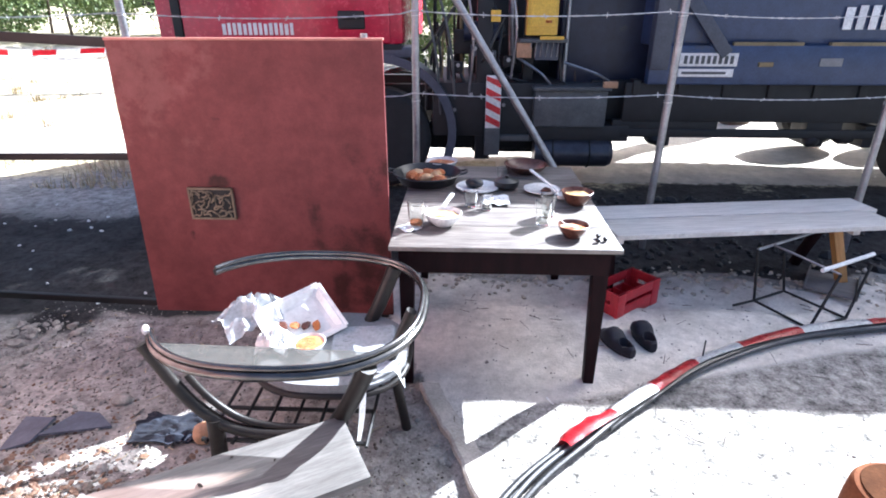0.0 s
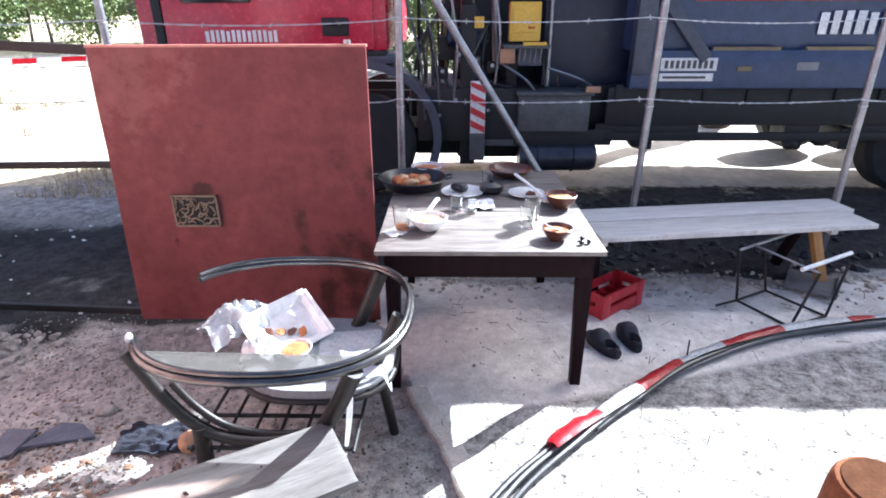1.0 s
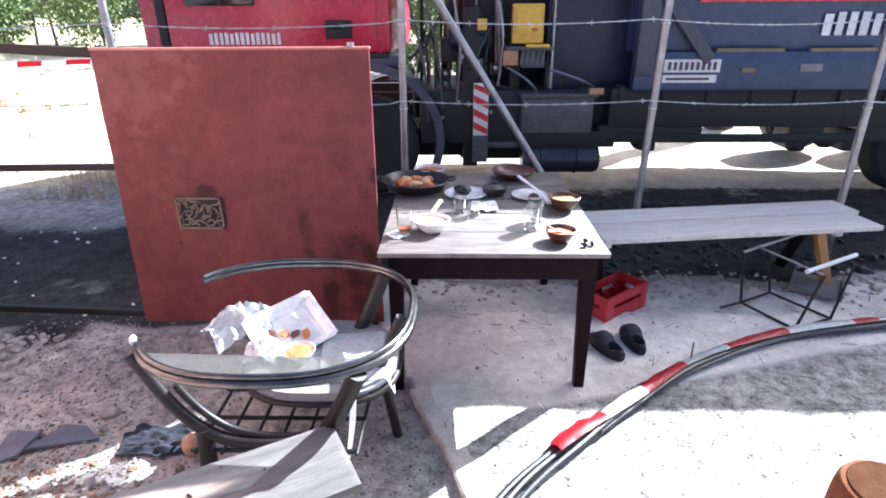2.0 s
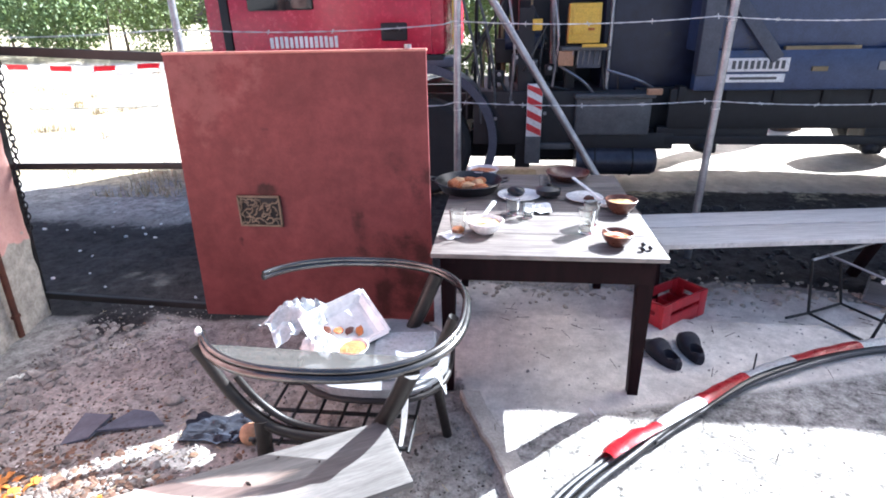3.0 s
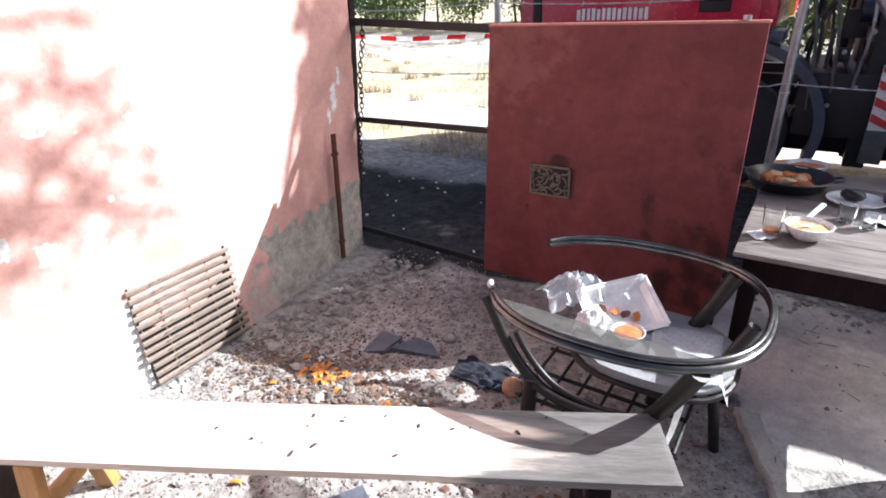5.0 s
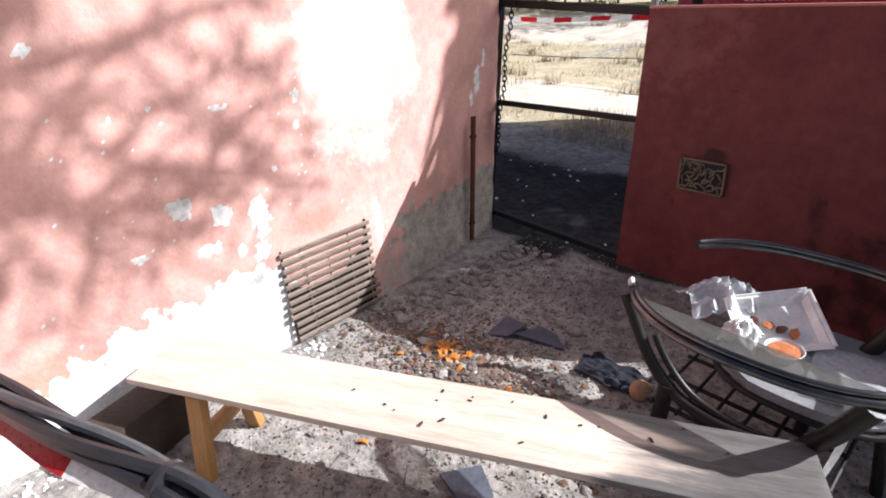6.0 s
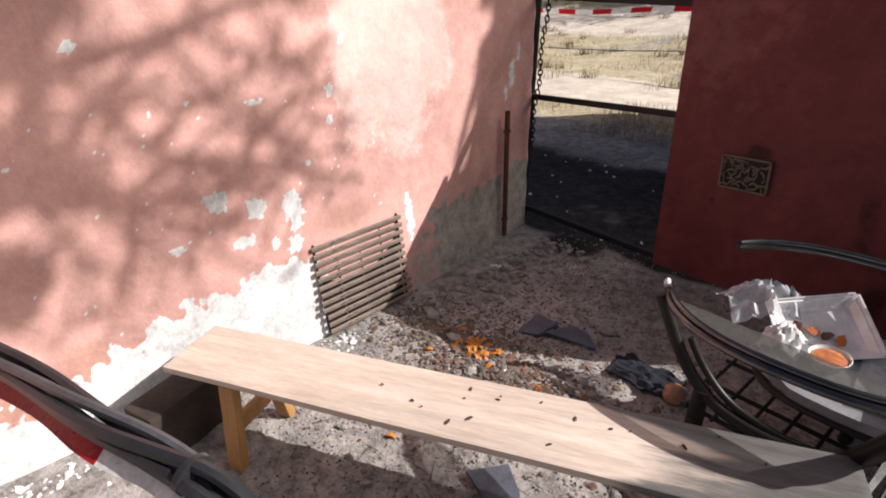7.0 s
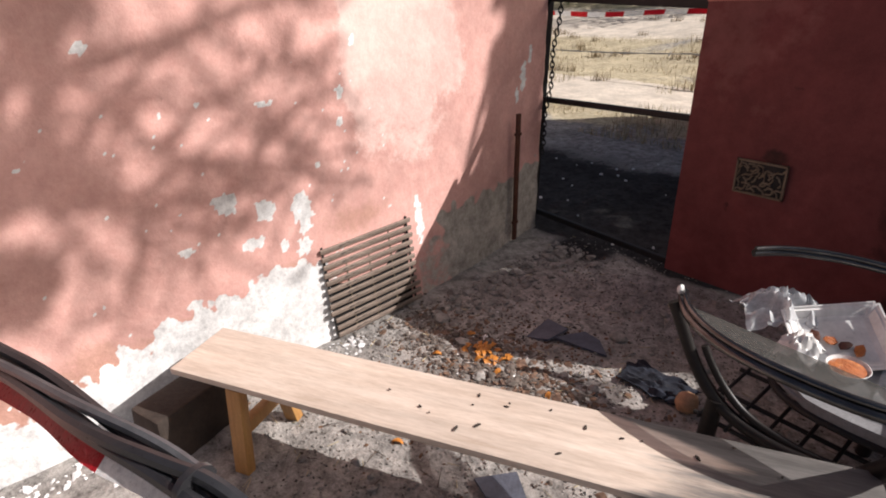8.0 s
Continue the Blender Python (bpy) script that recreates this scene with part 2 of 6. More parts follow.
M_LEAF = mat("bush_leaf", (0.11, 0.165, 0.05), (0.05, 0.085, 0.025), rough=0.6, scale=1.2, fine=9, bump=0)
M_LEAF_B = mat("bush_leaf_light", (0.20, 0.26, 0.07), (0.10, 0.15, 0.04), rough=0.6, scale=1.2, fine=9, bump=0)
M_BARK = mat("bark", (0.11, 0.08, 0.06), (0.05, 0.036, 0.028), rough=0.9, bump=0.6, stretch=(4, 4, 1))
M_STRAW = mat("dry_straw", (0.54, 0.46, 0.29), (0.36, 0.29, 0.17), rough=0.8, bump=0)
M_GLASS = glassy("clear_glass", (0.94, 0.96, 0.95), 0.04)
M_WINDOW = mat("dark_cab_glass", (0.012, 0.014, 0.016), rough=0.08, bump=0)


# ---- building helpers ----
def part(name, bm, material, parent=None, label="", smooth=True, angle=40):
    me = bpy.data.meshes.new(name)
    bmesh.ops.recalc_face_normals(bm, faces=bm.faces[:])
    bm.to_mesh(me)
    bm.free()
    if material:
        me.materials.append(material)
    if smooth:
        me.polygons.foreach_set("use_smooth", [True] * len(me.polygons))
        me.set_sharp_from_angle(angle=radians(angle))
    ob = new(name, me)
    if parent:
        ob.parent = parent
    if label:
        tagged(ob, label)
    return ob


def thing(name, label, category, m=None, group="", kind=""):
    e = new(name)
    e.empty_display_size = 0.1
    e.matrix_world = m if m is not None else Matrix.Identity(4)
    e.matrix_basis = m if m is not None else Matrix.Identity(4)
    return tagged(e, label, category, group, kind)


def box(bm, c, s, m=None, bevel=0.0):
    """A box round c with sides s, turned by m, edges rounded."""
    k = Matrix.Translation(c) @ (m if m is not None else Matrix.Identity(4)) @ Matrix.Diagonal((*s, 1))
    v = bmesh.ops.create_cube(bm, size=1.0, matrix=k)["verts"]
    if bevel:
        e = list({e for w in v for e in w.link_edges})
        bmesh.ops.bevel(bm, geom=e, offset=bevel, segments=2, profile=0.6, affect="EDGES")
    return bm


def rod(bm, p, q, r, r2=None, seg=12):
    p, q = Vector(p), Vector(q)
    d = q - p
    k = Matrix.Translation((p + q) / 2) @ d.to_track_quat("Z", "Y").to_matrix().to_4x4()
    bmesh.ops.create_cone(bm, cap_ends=True, segments=seg, radius1=r, radius2=r if r2 is None else r2, depth=d.length, matrix=k)
    return bm


def sweep(bm, pts, r, seg=10, closed=False, flat=1.0):
    """A tube along pts; r a number or a function of 0..1; flat squeezes it in height."""
    pts = [Vector(p) for p in pts]
    n = len(pts)
    rings, up = [], Vector((0, 0, 1))
    for i, p in enumerate(pts):
        a = pts[(i - 1) % n] if closed else pts[max(i - 1, 0)]
        c = pts[(i + 1) % n] if closed else pts[min(i + 1, n - 1)]
        t = (c - a).normalized()
        side = t.cross(up)
        if side.length < 1e-3:
            side = Vector((1, 0, 0))
        side.normalize()
        nrm = side.cross(t)
        rr = r(i / max(n - 1, 1)) if callable(r) else r
        rings.append([bm.verts.new(p + rr * (math.cos(6.28319 * k / seg) * side + flat * math.sin(6.28319 * k / seg) * nrm)) for k in range(seg)])
    for i in range(n if closed else n - 1):
        a, c = rings[i], rings[(i + 1) % n]
        for k in range(seg):
            bm.faces.new((a[k], a[(k + 1) % seg], c[(k + 1) % seg], c[k]))
    if not closed:
        bm.faces.new(rings[0])
        bm.faces.new(rings[-1][::-1])
    return bm


def smoothed(pts, n=10):
    """A Catmull-Rom curve through pts."""
    pts = [Vector(p) for p in pts]
    q = [2 * pts[0] - pts[1], *pts, 2 * pts[-1] - pts[-2]]
    out = []
    for i in range(1, len(q) - 2):
        for k in range(n):
            t = k / n
            a, b, c, d = q[i - 1], q[i], q[i + 1], q[i + 2]
            out.append(0.5 * ((2 * b) + (c - a) * t + (2 * a - 5 * b + 4 * c - d) * t * t + (3 * b - a - 3 * c + d) * t ** 3))
    out.append(pts[-1])
    return out


def lathe(bm, prof, seg=28, at=(0, 0, 0), wobble=0.0):
    """A body of revolution from (radius, height) pairs."""
    rings = []
    for r, z in prof:
        rings.append([bm.verts.new((at[0] + r * (1 + wobble * math.sin(3 * a)) * math.cos(a), at[1] + r * math.sin(a), at[2] + z)) for a in (6.28319 * k / seg for k in range(seg))])
    for a, c in zip(rings, rings[1:]):
        for k in range(seg):
            bm.faces.new((a[k], a[(k + 1) % seg], c[(k + 1) % seg], c[k]))
    bm.faces.new(rings[0][::-1])
    bm.faces.new(rings[-1])
    return bm


def slab_from(bm, outline, z0, z1):
    """A flat plate with the given outline (x, y)."""
    lo = [bm.verts.new((x, y, z0)) for x, y in outline]
    hi = [bm.verts.new((x, y, z1)) for x, y in outline]
    bm.faces.new(hi)
    bm.faces.new(lo[::-1])
    n = len(outline)
    for k in range(n):
        bm.faces.new((lo[k], lo[(k + 1) % n], hi[(k + 1) % n], hi[k]))
    return bm


def lump(bm, c, s, seed, jag=0.3, sub=1):
    """An uneven stone."""
    g = bmesh.ops.create_icosphere(bm, subdivisions=sub, radius=1.0)["verts"]
    o = Vector((seed * 3.1, seed * 1.7, seed))
    rz = Matrix.Rotation(seed * 2.4, 3, "Z")
    for v in g:
        k = 1 + jag * noise.noise(v.co * 1.3 + o)
        v.co = rz @ Vector((v.co.x * s[0] * k, v.co.y * s[1] * k, v.co.z * s[2] * k)) + Vector(c)
    return bm


B = bmesh.new
rnd = random.Random(4)


def smooth01(x):
    x = min(1.0, max(0.0, x))
    return x * x * (3 - 2 * x)


# ---- the ground ----
def slab_edge(y):
    """x of the broken edge between the trodden soil and the sandy slab."""
    return 0.18 - 0.41 * (y - 1.14) + 0.02 * noise.noise(Vector((3.0, y * 4, 0)))


def height(x, y):
    soil = smooth01((slab_edge(y) - x) / 0.03 + 0.5) if y < 2.6 else 1.0
    z = 0.012 * noise.noise(Vector((x * 2.2, y * 2.2, 0.3))) - 0.028 * soil
    z += soil * 0.012 * noise.noise(Vector((x * 9, y * 9, 4.0)))
    z += 0.05 * math.exp(-((x + 1.95) / 0.5) ** 2 - ((y - 0.95) / 0.28) ** 2)
    z += 0.006 * noise.noise(Vector((x * 7, y * 7, 1.0)))
    if -0.2 < x < 3.5 and y > 2.7:
        z += 0.035 * math.exp(-((y - 2.95) / 0.16) ** 2) * (0.6 + noise.noise(Vector((x * 3, 2, 1))))
    far = smooth01((y - 8.5) / 14.0)
    z += 0.75 * far + 0.10 * smooth01((y - 4) / 4) * noise.noise(Vector((x * 0.4, y * 0.4, 2.0)))
    return z


def axis(lo, hi, fine_lo, fine_hi, step):
    out, v, s = [], fine_lo, step
    while v <= fine_hi:
        out.append(v)
        v += step
    v, s = fine_hi, step
    while v < hi:
        s *= 1.16
        v += s
        out.append(v)
    v, s = fine_lo, step
    while v > lo:
        s *= 1.16
        v -= s
        out.insert(0, v)
    return out


def make_ground():
    xs, ys = axis(-900, 900, -3.4, 3.2, 0.036), axis(-300, 1500, -0.6, 5.0, 0.036)
    verts = [(x, y, height(x, y)) for y in ys for x in xs]
    w = len(xs)
    faces = [(j * w + i, j * w + i + 1, (j + 1) * w + i + 1, (j + 1) * w + i) for j in range(len(ys) - 1) for i in range(w - 1)]
    me = bpy.data.meshes.new("ground")
    me.from_pydata(verts, [], faces)
    me.polygons.foreach_set("use_smooth", [True] * len(faces))
    me.materials.append(M_GROUND)
    masks = {k: np.zeros(len(verts)) for k in ("sand", "slab", "blackish", "ash", "grass", "road")}
    for i, (x, y, z) in enumerate(verts):
        e = slab_edge(y)
        n0 = noise.noise(Vector((x * 1.4, y * 1.4, 7.0)))
        masks["sand"][i] = smooth01((x - e) / 0.06) * (1 - smooth01((y - 2.88 + 0.25 * n0) / 0.25))
        masks["slab"][i] = smooth01((x - e) / 0.06) * smooth01((0.29 * (x - 0.05) + 1.6 - y) / 0.2)
        # Darker ground behind the gate, before the truck and at the gate's foot.
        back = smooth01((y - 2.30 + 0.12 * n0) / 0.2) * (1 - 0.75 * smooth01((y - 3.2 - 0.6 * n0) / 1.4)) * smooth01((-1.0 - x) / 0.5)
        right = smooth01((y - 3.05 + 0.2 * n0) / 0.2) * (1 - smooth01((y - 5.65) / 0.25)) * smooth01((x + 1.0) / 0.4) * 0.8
        gate_foot = math.exp(-((x + 2.35) / 0.28) ** 2 - ((y - 2.35) / 0.25) ** 2)
        masks["blackish"][i] = max(back, right, gate_foot)
        masks["ash"][i] = max(math.exp(-((x + 1.75) / 0.75) ** 2 - ((y - 0.82) / 0.25) ** 2) * 0.9,
                              0.75 * math.exp(-((x + 2.5) / 0.3) ** 2 - ((y - 1.35) / 0.45) ** 2), 0.35 + 0.4 * n0 if x < e and y < 2.4 else 0)
        masks["grass"][i] = smooth01((y - 4.9 - 0.8 * n0) / 0.7) * (0.75 + 0.6 * n0)
        masks["road"][i] = smooth01((y - 5.9 - 0.3 * n0) / 0.5) * (1 - smooth01((y - 8.0) / 0.6)) + smooth01((y - 12) / 1.5) * (1 - smooth01((y - 17) / 2)) * 0.9
        if x > 0.5 and y > 5:
            masks["road"][i] = smooth01((y - 5.2) / 0.3)
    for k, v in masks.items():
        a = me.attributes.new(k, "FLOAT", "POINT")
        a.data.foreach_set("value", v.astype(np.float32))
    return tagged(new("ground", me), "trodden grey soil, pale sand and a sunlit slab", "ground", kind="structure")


make_ground()


# ---- the pink wall ----
def wall_x(y, z):
    """The wall bends away towards the gate and leans there."""
    k = max(0.0, (y - 0.5) / 1.5)
    return -2.60 - 0.135 * k ** 1.3 + 0.055 * (z - 1.5) * smooth01((y - 1.3) / 1.0)


CHIPS = ((0.07, 0.91, 0.055, 0.05), (0.246, 0.83, 0.05, 0.055), (0.42, 0.77, 0.05, 0.11), (0.40, 0.58, 0.04, 0.05), (1.15, 0.50, 0.03, 0.15),
         (0.34, 1.31, 0.05, 0.014), (0.72, 1.31, 0.024, 0.035), (0.83, 1.53, 0.014, 0.03), (0.70, 1.16, 0.02, 0.022), (0.15, 0.68, 0.05, 0.03),
         (-0.15, 0.74, 0.04, 0.022), (0.30, 0.62, 0.03, 0.03), (0.55, 0.98, 0.016, 0.018), (0.05, 1.36, 0.014, 0.016), (-0.30, 1.62, 0.03, 0.02),
         (2.18, 1.16, 0.03, 0.09), (2.24, 1.30, 0.018, 0.06), (2.12, 1.05, 0.02, 0.05))


def make_wall():
    y0, y1, z1 = -3.2, 2.41, 3.1
    ny, nz = 420, 230
    verts, faces = [], []
    for j in range(nz + 1):
        for i in range(ny + 1):
            y, z = y0 + (y1 - y0) * i / ny, -0.1 + (z1 + 0.1) * j / nz
            bulge = 0.012 * noise.noise(Vector((0, y * 1.5, z * 1.5))) + 0.004 * noise.noise(Vector((0, y * 8, z * 8)))
            verts.append((wall_x(y, z) + bulge, y + (0.012 * noise.noise(Vector((3, 0, z * 9))) if i == ny else 0), z))
    w = ny + 1
    for j in range(nz):
        for i in range(ny):
            faces.append((j * w + i, j * w + i + 1, (j + 1) * w + i + 1, (j + 1) * w + i))
    front = len(verts)
    verts += [(wall_x(y, z) - 0.32, y, z) for z in (-0.1, z1) for y in (y0, y1)]
    faces.append((front + 1, front, front + 2, front + 3))
    right = [j * w + ny for j in range(nz + 1)]
    left = [j * w for j in range(nz + 1)]
    top = [nz * w + i for i in range(ny + 1)]
    faces.append(tuple(right[::-1]) + (front + 1, front + 3))
    faces.append(tuple(left) + (front + 2, front))
    faces.append(tuple(top) + (front + 3, front + 2))
    me = bpy.data.meshes.new("wall_west")
    me.from_pydata(verts, [], faces)
    me.polygons.foreach_set("use_smooth", [True] * (ny * nz) + [False] * 4)
    me.materials.append(M_PLASTER)
    masks = {k: np.zeros(len(verts)) for k in ("rust", "paler", "cement", "white")}
    for i, (x, y, z) in enumerate(verts[:front]):
        n1 = noise.noise(Vector((5, y * 3, z * 3)))
        n2 = noise.noise(Vector((9, y * 11, z * 11)))
        n3 = noise.noise(Vector((2, y * 26, z * 22)))
        n4 = noise.noise(Vector((7, y * 55, z * 40)))
        line = 0.50 - 0.23 * smooth01((-0.05 - y) / 0.9) + 0.05 * n1 + 0.07 * n2 + 0.06 * n3
        peel = smooth01((line - z) / 0.05) * smooth01((0.56 + 0.1 * n2 - y) / 0.08) * smooth01((y + 1.3 + 0.25 * n1) / 0.2) * (1.08 + 0.25 * n3)
        for cy, cz, ry, rz in CHIPS:
            if abs(y - cy) < 2.2 * ry and abs(z - cz) < 2.2 * rz:
                q = ((y - cy) / ry) ** 2 + ((z - cz) / rz) ** 2 + 1.1 * n3 + 0.9 * n4
                peel = max(peel, smooth01((1.15 - q) / 0.35))
        if y < 1.0:
            peel = max(peel, smooth01((n4 + 0.5 * n2 - 0.70) / 0.05) * smooth01((1.7 - z) / 0.4))
        masks["white"][i] = peel
        # Paler plaster in the upper wall, with soft edges all round.
        masks["paler"][i] = smooth01((y - 0.68 + 0.04 * n2) / 0.16) * smooth01((1.75 + 0.15 * n1 - y) / 0.4) * smooth01((z - 0.7 + 0.2 * n1) / 0.6)
        masks["cement"][i] = smooth01((0.53 + 0.07 * n1 + 0.09 * n2 + 0.03 * n3 - z) / 0.09) * smooth01((y - 1.30 + 0.10 * n2 - 0.3 * (0.3 - z)) / 0.10) \
            + 0.55 * smooth01((0.42 + 0.1 * n2 - z) / 0.2) * smooth01((y - 1.08) / 0.06)
        masks["rust"][i] = 0.75 * smooth01((0.75 + 0.25 * n1 - z) / 0.5) * smooth01((0.9 - y) / 0.5) + 0.62 * math.exp(-((y - 0.72) / 0.34) ** 2 - ((z - 0.64) / 0.13) ** 2)
    for k, v in masks.items():
        a = me.attributes.new(k, "FLOAT", "POINT")
        a.data.foreach_set("value", v.astype(np.float32))
    return tagged(new("wall_west", me), "weathered pink plaster wall, peeling white at its foot", "wall", kind="structure")


make_wall()


# ---- gate with the sheet-metal leaf ----
def make_gate():
    g = thing("iron_gate", "black iron bar gate with a red sheet-metal panel", "gate", pose(-1.5, 2.42, 0))
    X = 1.5
    part("gate_post", box(B(), (-2.855 + X, 0.03, 0.98), (0.046, 0.05, 2.06), pose(0, 0, 0, 0, 4.9, 0), bevel=0.006), M_IRON, g, "soot-black leaning post")
    for z, x0, dz, tilt in ((1.597, -2.78, 0.048, 2.9), (0.972, -2.84, 0.036, -0.6), (0.075, -2.92, 0.04, 2.0)):
        ln = -0.32 - x0
        mid = x0 + ln / 2
        part("rail", box(B(), (mid + X, 0.012, z - math.tan(radians(tilt)) * (mid + 2.25)), (ln, 0.03, dz), pose(0, 0, 0, 0, tilt, 0), bevel=0.004), M_IRON, g)
    b = B()
    box(b, (0, 0, 0), (1.385, 0.028, 1.545))
    bmesh.ops.subdivide_edges(b, edges=[e for e in b.edges if e.calc_length() > 0.1], cuts=47, use_grid_fill=True)
    for v in b.verts:
        v.co.y += 0.006 * noise.noise(Vector((v.co.x * 2, v.co.z * 2, 0)))
        v.co.x -= 0.055 * (0.5 - v.co.x / 1.385) * (0.5 - v.co.z / 1.545)
    leaf = part("panel", b, M_REDBOARD, g, "dull red painted sheet with soot marks and painted-in shading")
    leaf.location = (-0.975 + X, -0.045, 0.815)
    marks = {"soot": [], "worn": []}
    for v in leaf.data.vertices:
        x, z = v.co.x, v.co.z
        n1, n2 = noise.noise(Vector((x * 3, 1, z * 3))), noise.noise(Vector((x * 9, 4, z * 7)))
        soot = 0.95 * math.exp(-((x + 0.27) / 0.13) ** 2 - ((z - 0.045) / 0.055) ** 2) + 0.8 * math.exp(-((x + 0.19) / 0.04) ** 2 - ((z - 0.38) / 0.03) ** 2)
        # Last term is no soot: it paints the panel's shading to the lower right.
        soot += 0.8 * math.exp(-((x + 0.44) / 0.03) ** 2 - ((z + 0.27) / 0.05) ** 2) + 0.72 * smooth01((x + 0.1) / 0.6) * smooth01((0.45 - z + 0.5 * n1) / 0.7)
        marks["soot"].append(min(1.0, soot * (0.75 + 0.6 * n2)))
        marks["worn"].append(0.62 * smooth01((0.1 - x + 0.5 * n1) / 0.6) * smooth01((z + 0.1) / 0.7) + 0.3 * n2)
    for k, vals in marks.items():
        a = leaf.data.attributes.new(k, "FLOAT", "POINT")
        a.data.foreach_set("value", np.array(vals, dtype=np.float32))
    e = B()
    for z in (0.775,):
        box(e, (0, 0.0, z), (1.395, 0.036, 0.012), bevel=0.003)
    part("top_edge", e, M_REDEDGE, leaf)
    # cast ventilation grate with a branching pattern
    r = random.Random(11)
    gr = B()
    box(gr, (0, 0, 0), (0.245, 0.014, 0.175), bevel=0.004)
    grate = part("vent_grate", gr, M_IRON, leaf, "small cast-iron grate with branching relief")
    grate.location = (-0.285, -0.024, -0.075)
    br = B()
    for dx, dz, sx, sz in ((0, 0.086, 0.25, 0.010), (0, -0.086, 0.25, 0.010), (-0.12, 0, 0.010, 0.18), (0.12, 0, 0.010, 0.18)):
        box(br, (dx, -0.008, dz), (sx, 0.016, sz))
    part("grate_rim", br, M_GRATE, grate)
    for i in range(44):
        x, z = -0.098 + 0.028 * (i % 8) + r.uniform(-0.01, 0.01), -0.066 + 0.027 * (i // 8) + r.uniform(-0.008, 0.008)
        a = r.uniform(0, 3.14)
        q = r.uniform(0.014, 0.030)
        tw = B()
        pts = [(x - q * math.cos(a), -0.011, z - q * math.sin(a)), (x, -0.012, z), (x + q * math.cos(a + 0.7), -0.011, z + q * math.sin(a + 0.7))]
        sweep(tw, [(max(-0.115, min(0.115, p[0])), p[1], max(-0.08, min(0.08, p[2]))) for p in pts], 0.0050, 6)
        part("grate_twig", tw, M_GRATE, grate)
    bolt = rod(B(), (0.60, 0.01, 0.77), (0.60, 0.01, 0.80), 0.018)
    part("bolt", bolt, M_GALV, leaf)
    # chain
    for i in range(31):
        z = 1.62 - 0.034 * i
        ln = B()
        ring = [(0.0 + 0.013 * math.cos(a), 0, 0.024 * math.sin(a)) for a in (6.28319 * k / 10 for k in range(10))]
        sweep(ln, ring, 0.0052, 6, closed=True)
        o = part("chain_link", ln, M_IRON, g)
        o.location = (-2.65 + X - 0.145 * (1.62 - z) + 0.010 * math.sin(i * 0.5), -0.03, z)
        o.rotation_euler = (0, 0.1 * math.sin(i), 0.6 + 1.57 * (i % 2))
    return g


make_gate()

rodt = thing("iron_bar", "rusty iron bar fixed upright to the plaster wall", "iron bar", pose(-2.775, 2.08, 0.0, 0, 3.2, 0))
part("bar", box(B(), (0, 0, 0.47), (0.02, 0.034, 0.94), bevel=0.004), M_RUST, rodt)
for z in (0.14, 0.8):
    part("clamp", box(B(), (0, 0, z), (0.026, 0.05, 0.022), bevel=0.004), M_RUST, rodt)


# ---- fence ----
def post(x, y, h, lean=0.0):
    p = thing("fence_post", "galvanised steel fence post", "fence post", pose(x, y, -0.03, 0, lean, 0), "fence posts")
    part("pipe", rod(B(), (0, 0, 0), (0, 0, h), 0.027, seg=16), M_GALV, p)
    part("cap", lathe(B(), [(0.029, h), (0.03, h + 0.012), (0.02, h + 0.03), (0.004, h + 0.035)], 16), M_GALV, p)
    for z in (1.13, 1.70):
        part("wire_tie", sweep(B(), [(0.03 * math.cos(a), 0.03 * math.sin(a), z + 0.002 * a) for a in (0.5 * k for k in range(20))], 0.0025, 5), M_WIRE, p)
    return p


for x, ln in ((-2.29, 0), (-0.245, 0.6), (1.555, 1.0), (3.12, -0.6), (5.2, 0), (-4.6, 0)):
    post(x, 3.6, 2.25, ln)
br = thing("fence_brace", "slanting galvanised brace tube of the fence", "brace", pose(0.2, 3.66, 0))
part("tube", rod(B(), (-0.36, 0, 2.1), (1.02, 0, -0.02), 0.027, seg=16), M_GALV, br)


def barbed(z, sag, seed):
    w = thing("barbed_wire", "twisted barbed wire strung between the fence posts", "barbed wire", pose(0, 3.6, 0), "barbed wires")
    xs = (-4.6, -2.29, -0.245, 1.555, 3.12, 5.2)
    pts = []
    for a, c in zip(xs, xs[1:]):
        for k in range(26):
            t = k / 26
            pts.append((a + (c - a) * t, -0.03, z - sag * 4 * t * (1 - t) + 0.01 * math.sin(a + z)))
    for ph in (0, 3.14):
        tw = [(p[0], p[1] + 0.0035 * math.cos(p[0] * 60 + ph), p[2] + 0.0035 * math.sin(p[0] * 60 + ph)) for p in pts]
        part("strand", sweep(B(), tw, 0.0024, 5), M_WIRE, w)
    r = random.Random(seed)
    for i in range(5, len(pts), 6):
        b = B()
        p = Vector(pts[i])
        for k in range(2):
            d = Vector((r.uniform(-0.3, 0.3), r.uniform(-1, 1), r.uniform(-1, 1))).normalized() * 0.018
            rod(b, p - d, p + d, 0.0022, seg=5)
        part("barb", b, M_WIRE, w)


barbed(1.70, 0.035, 1)
barbed(1.16, 0.03, 2)


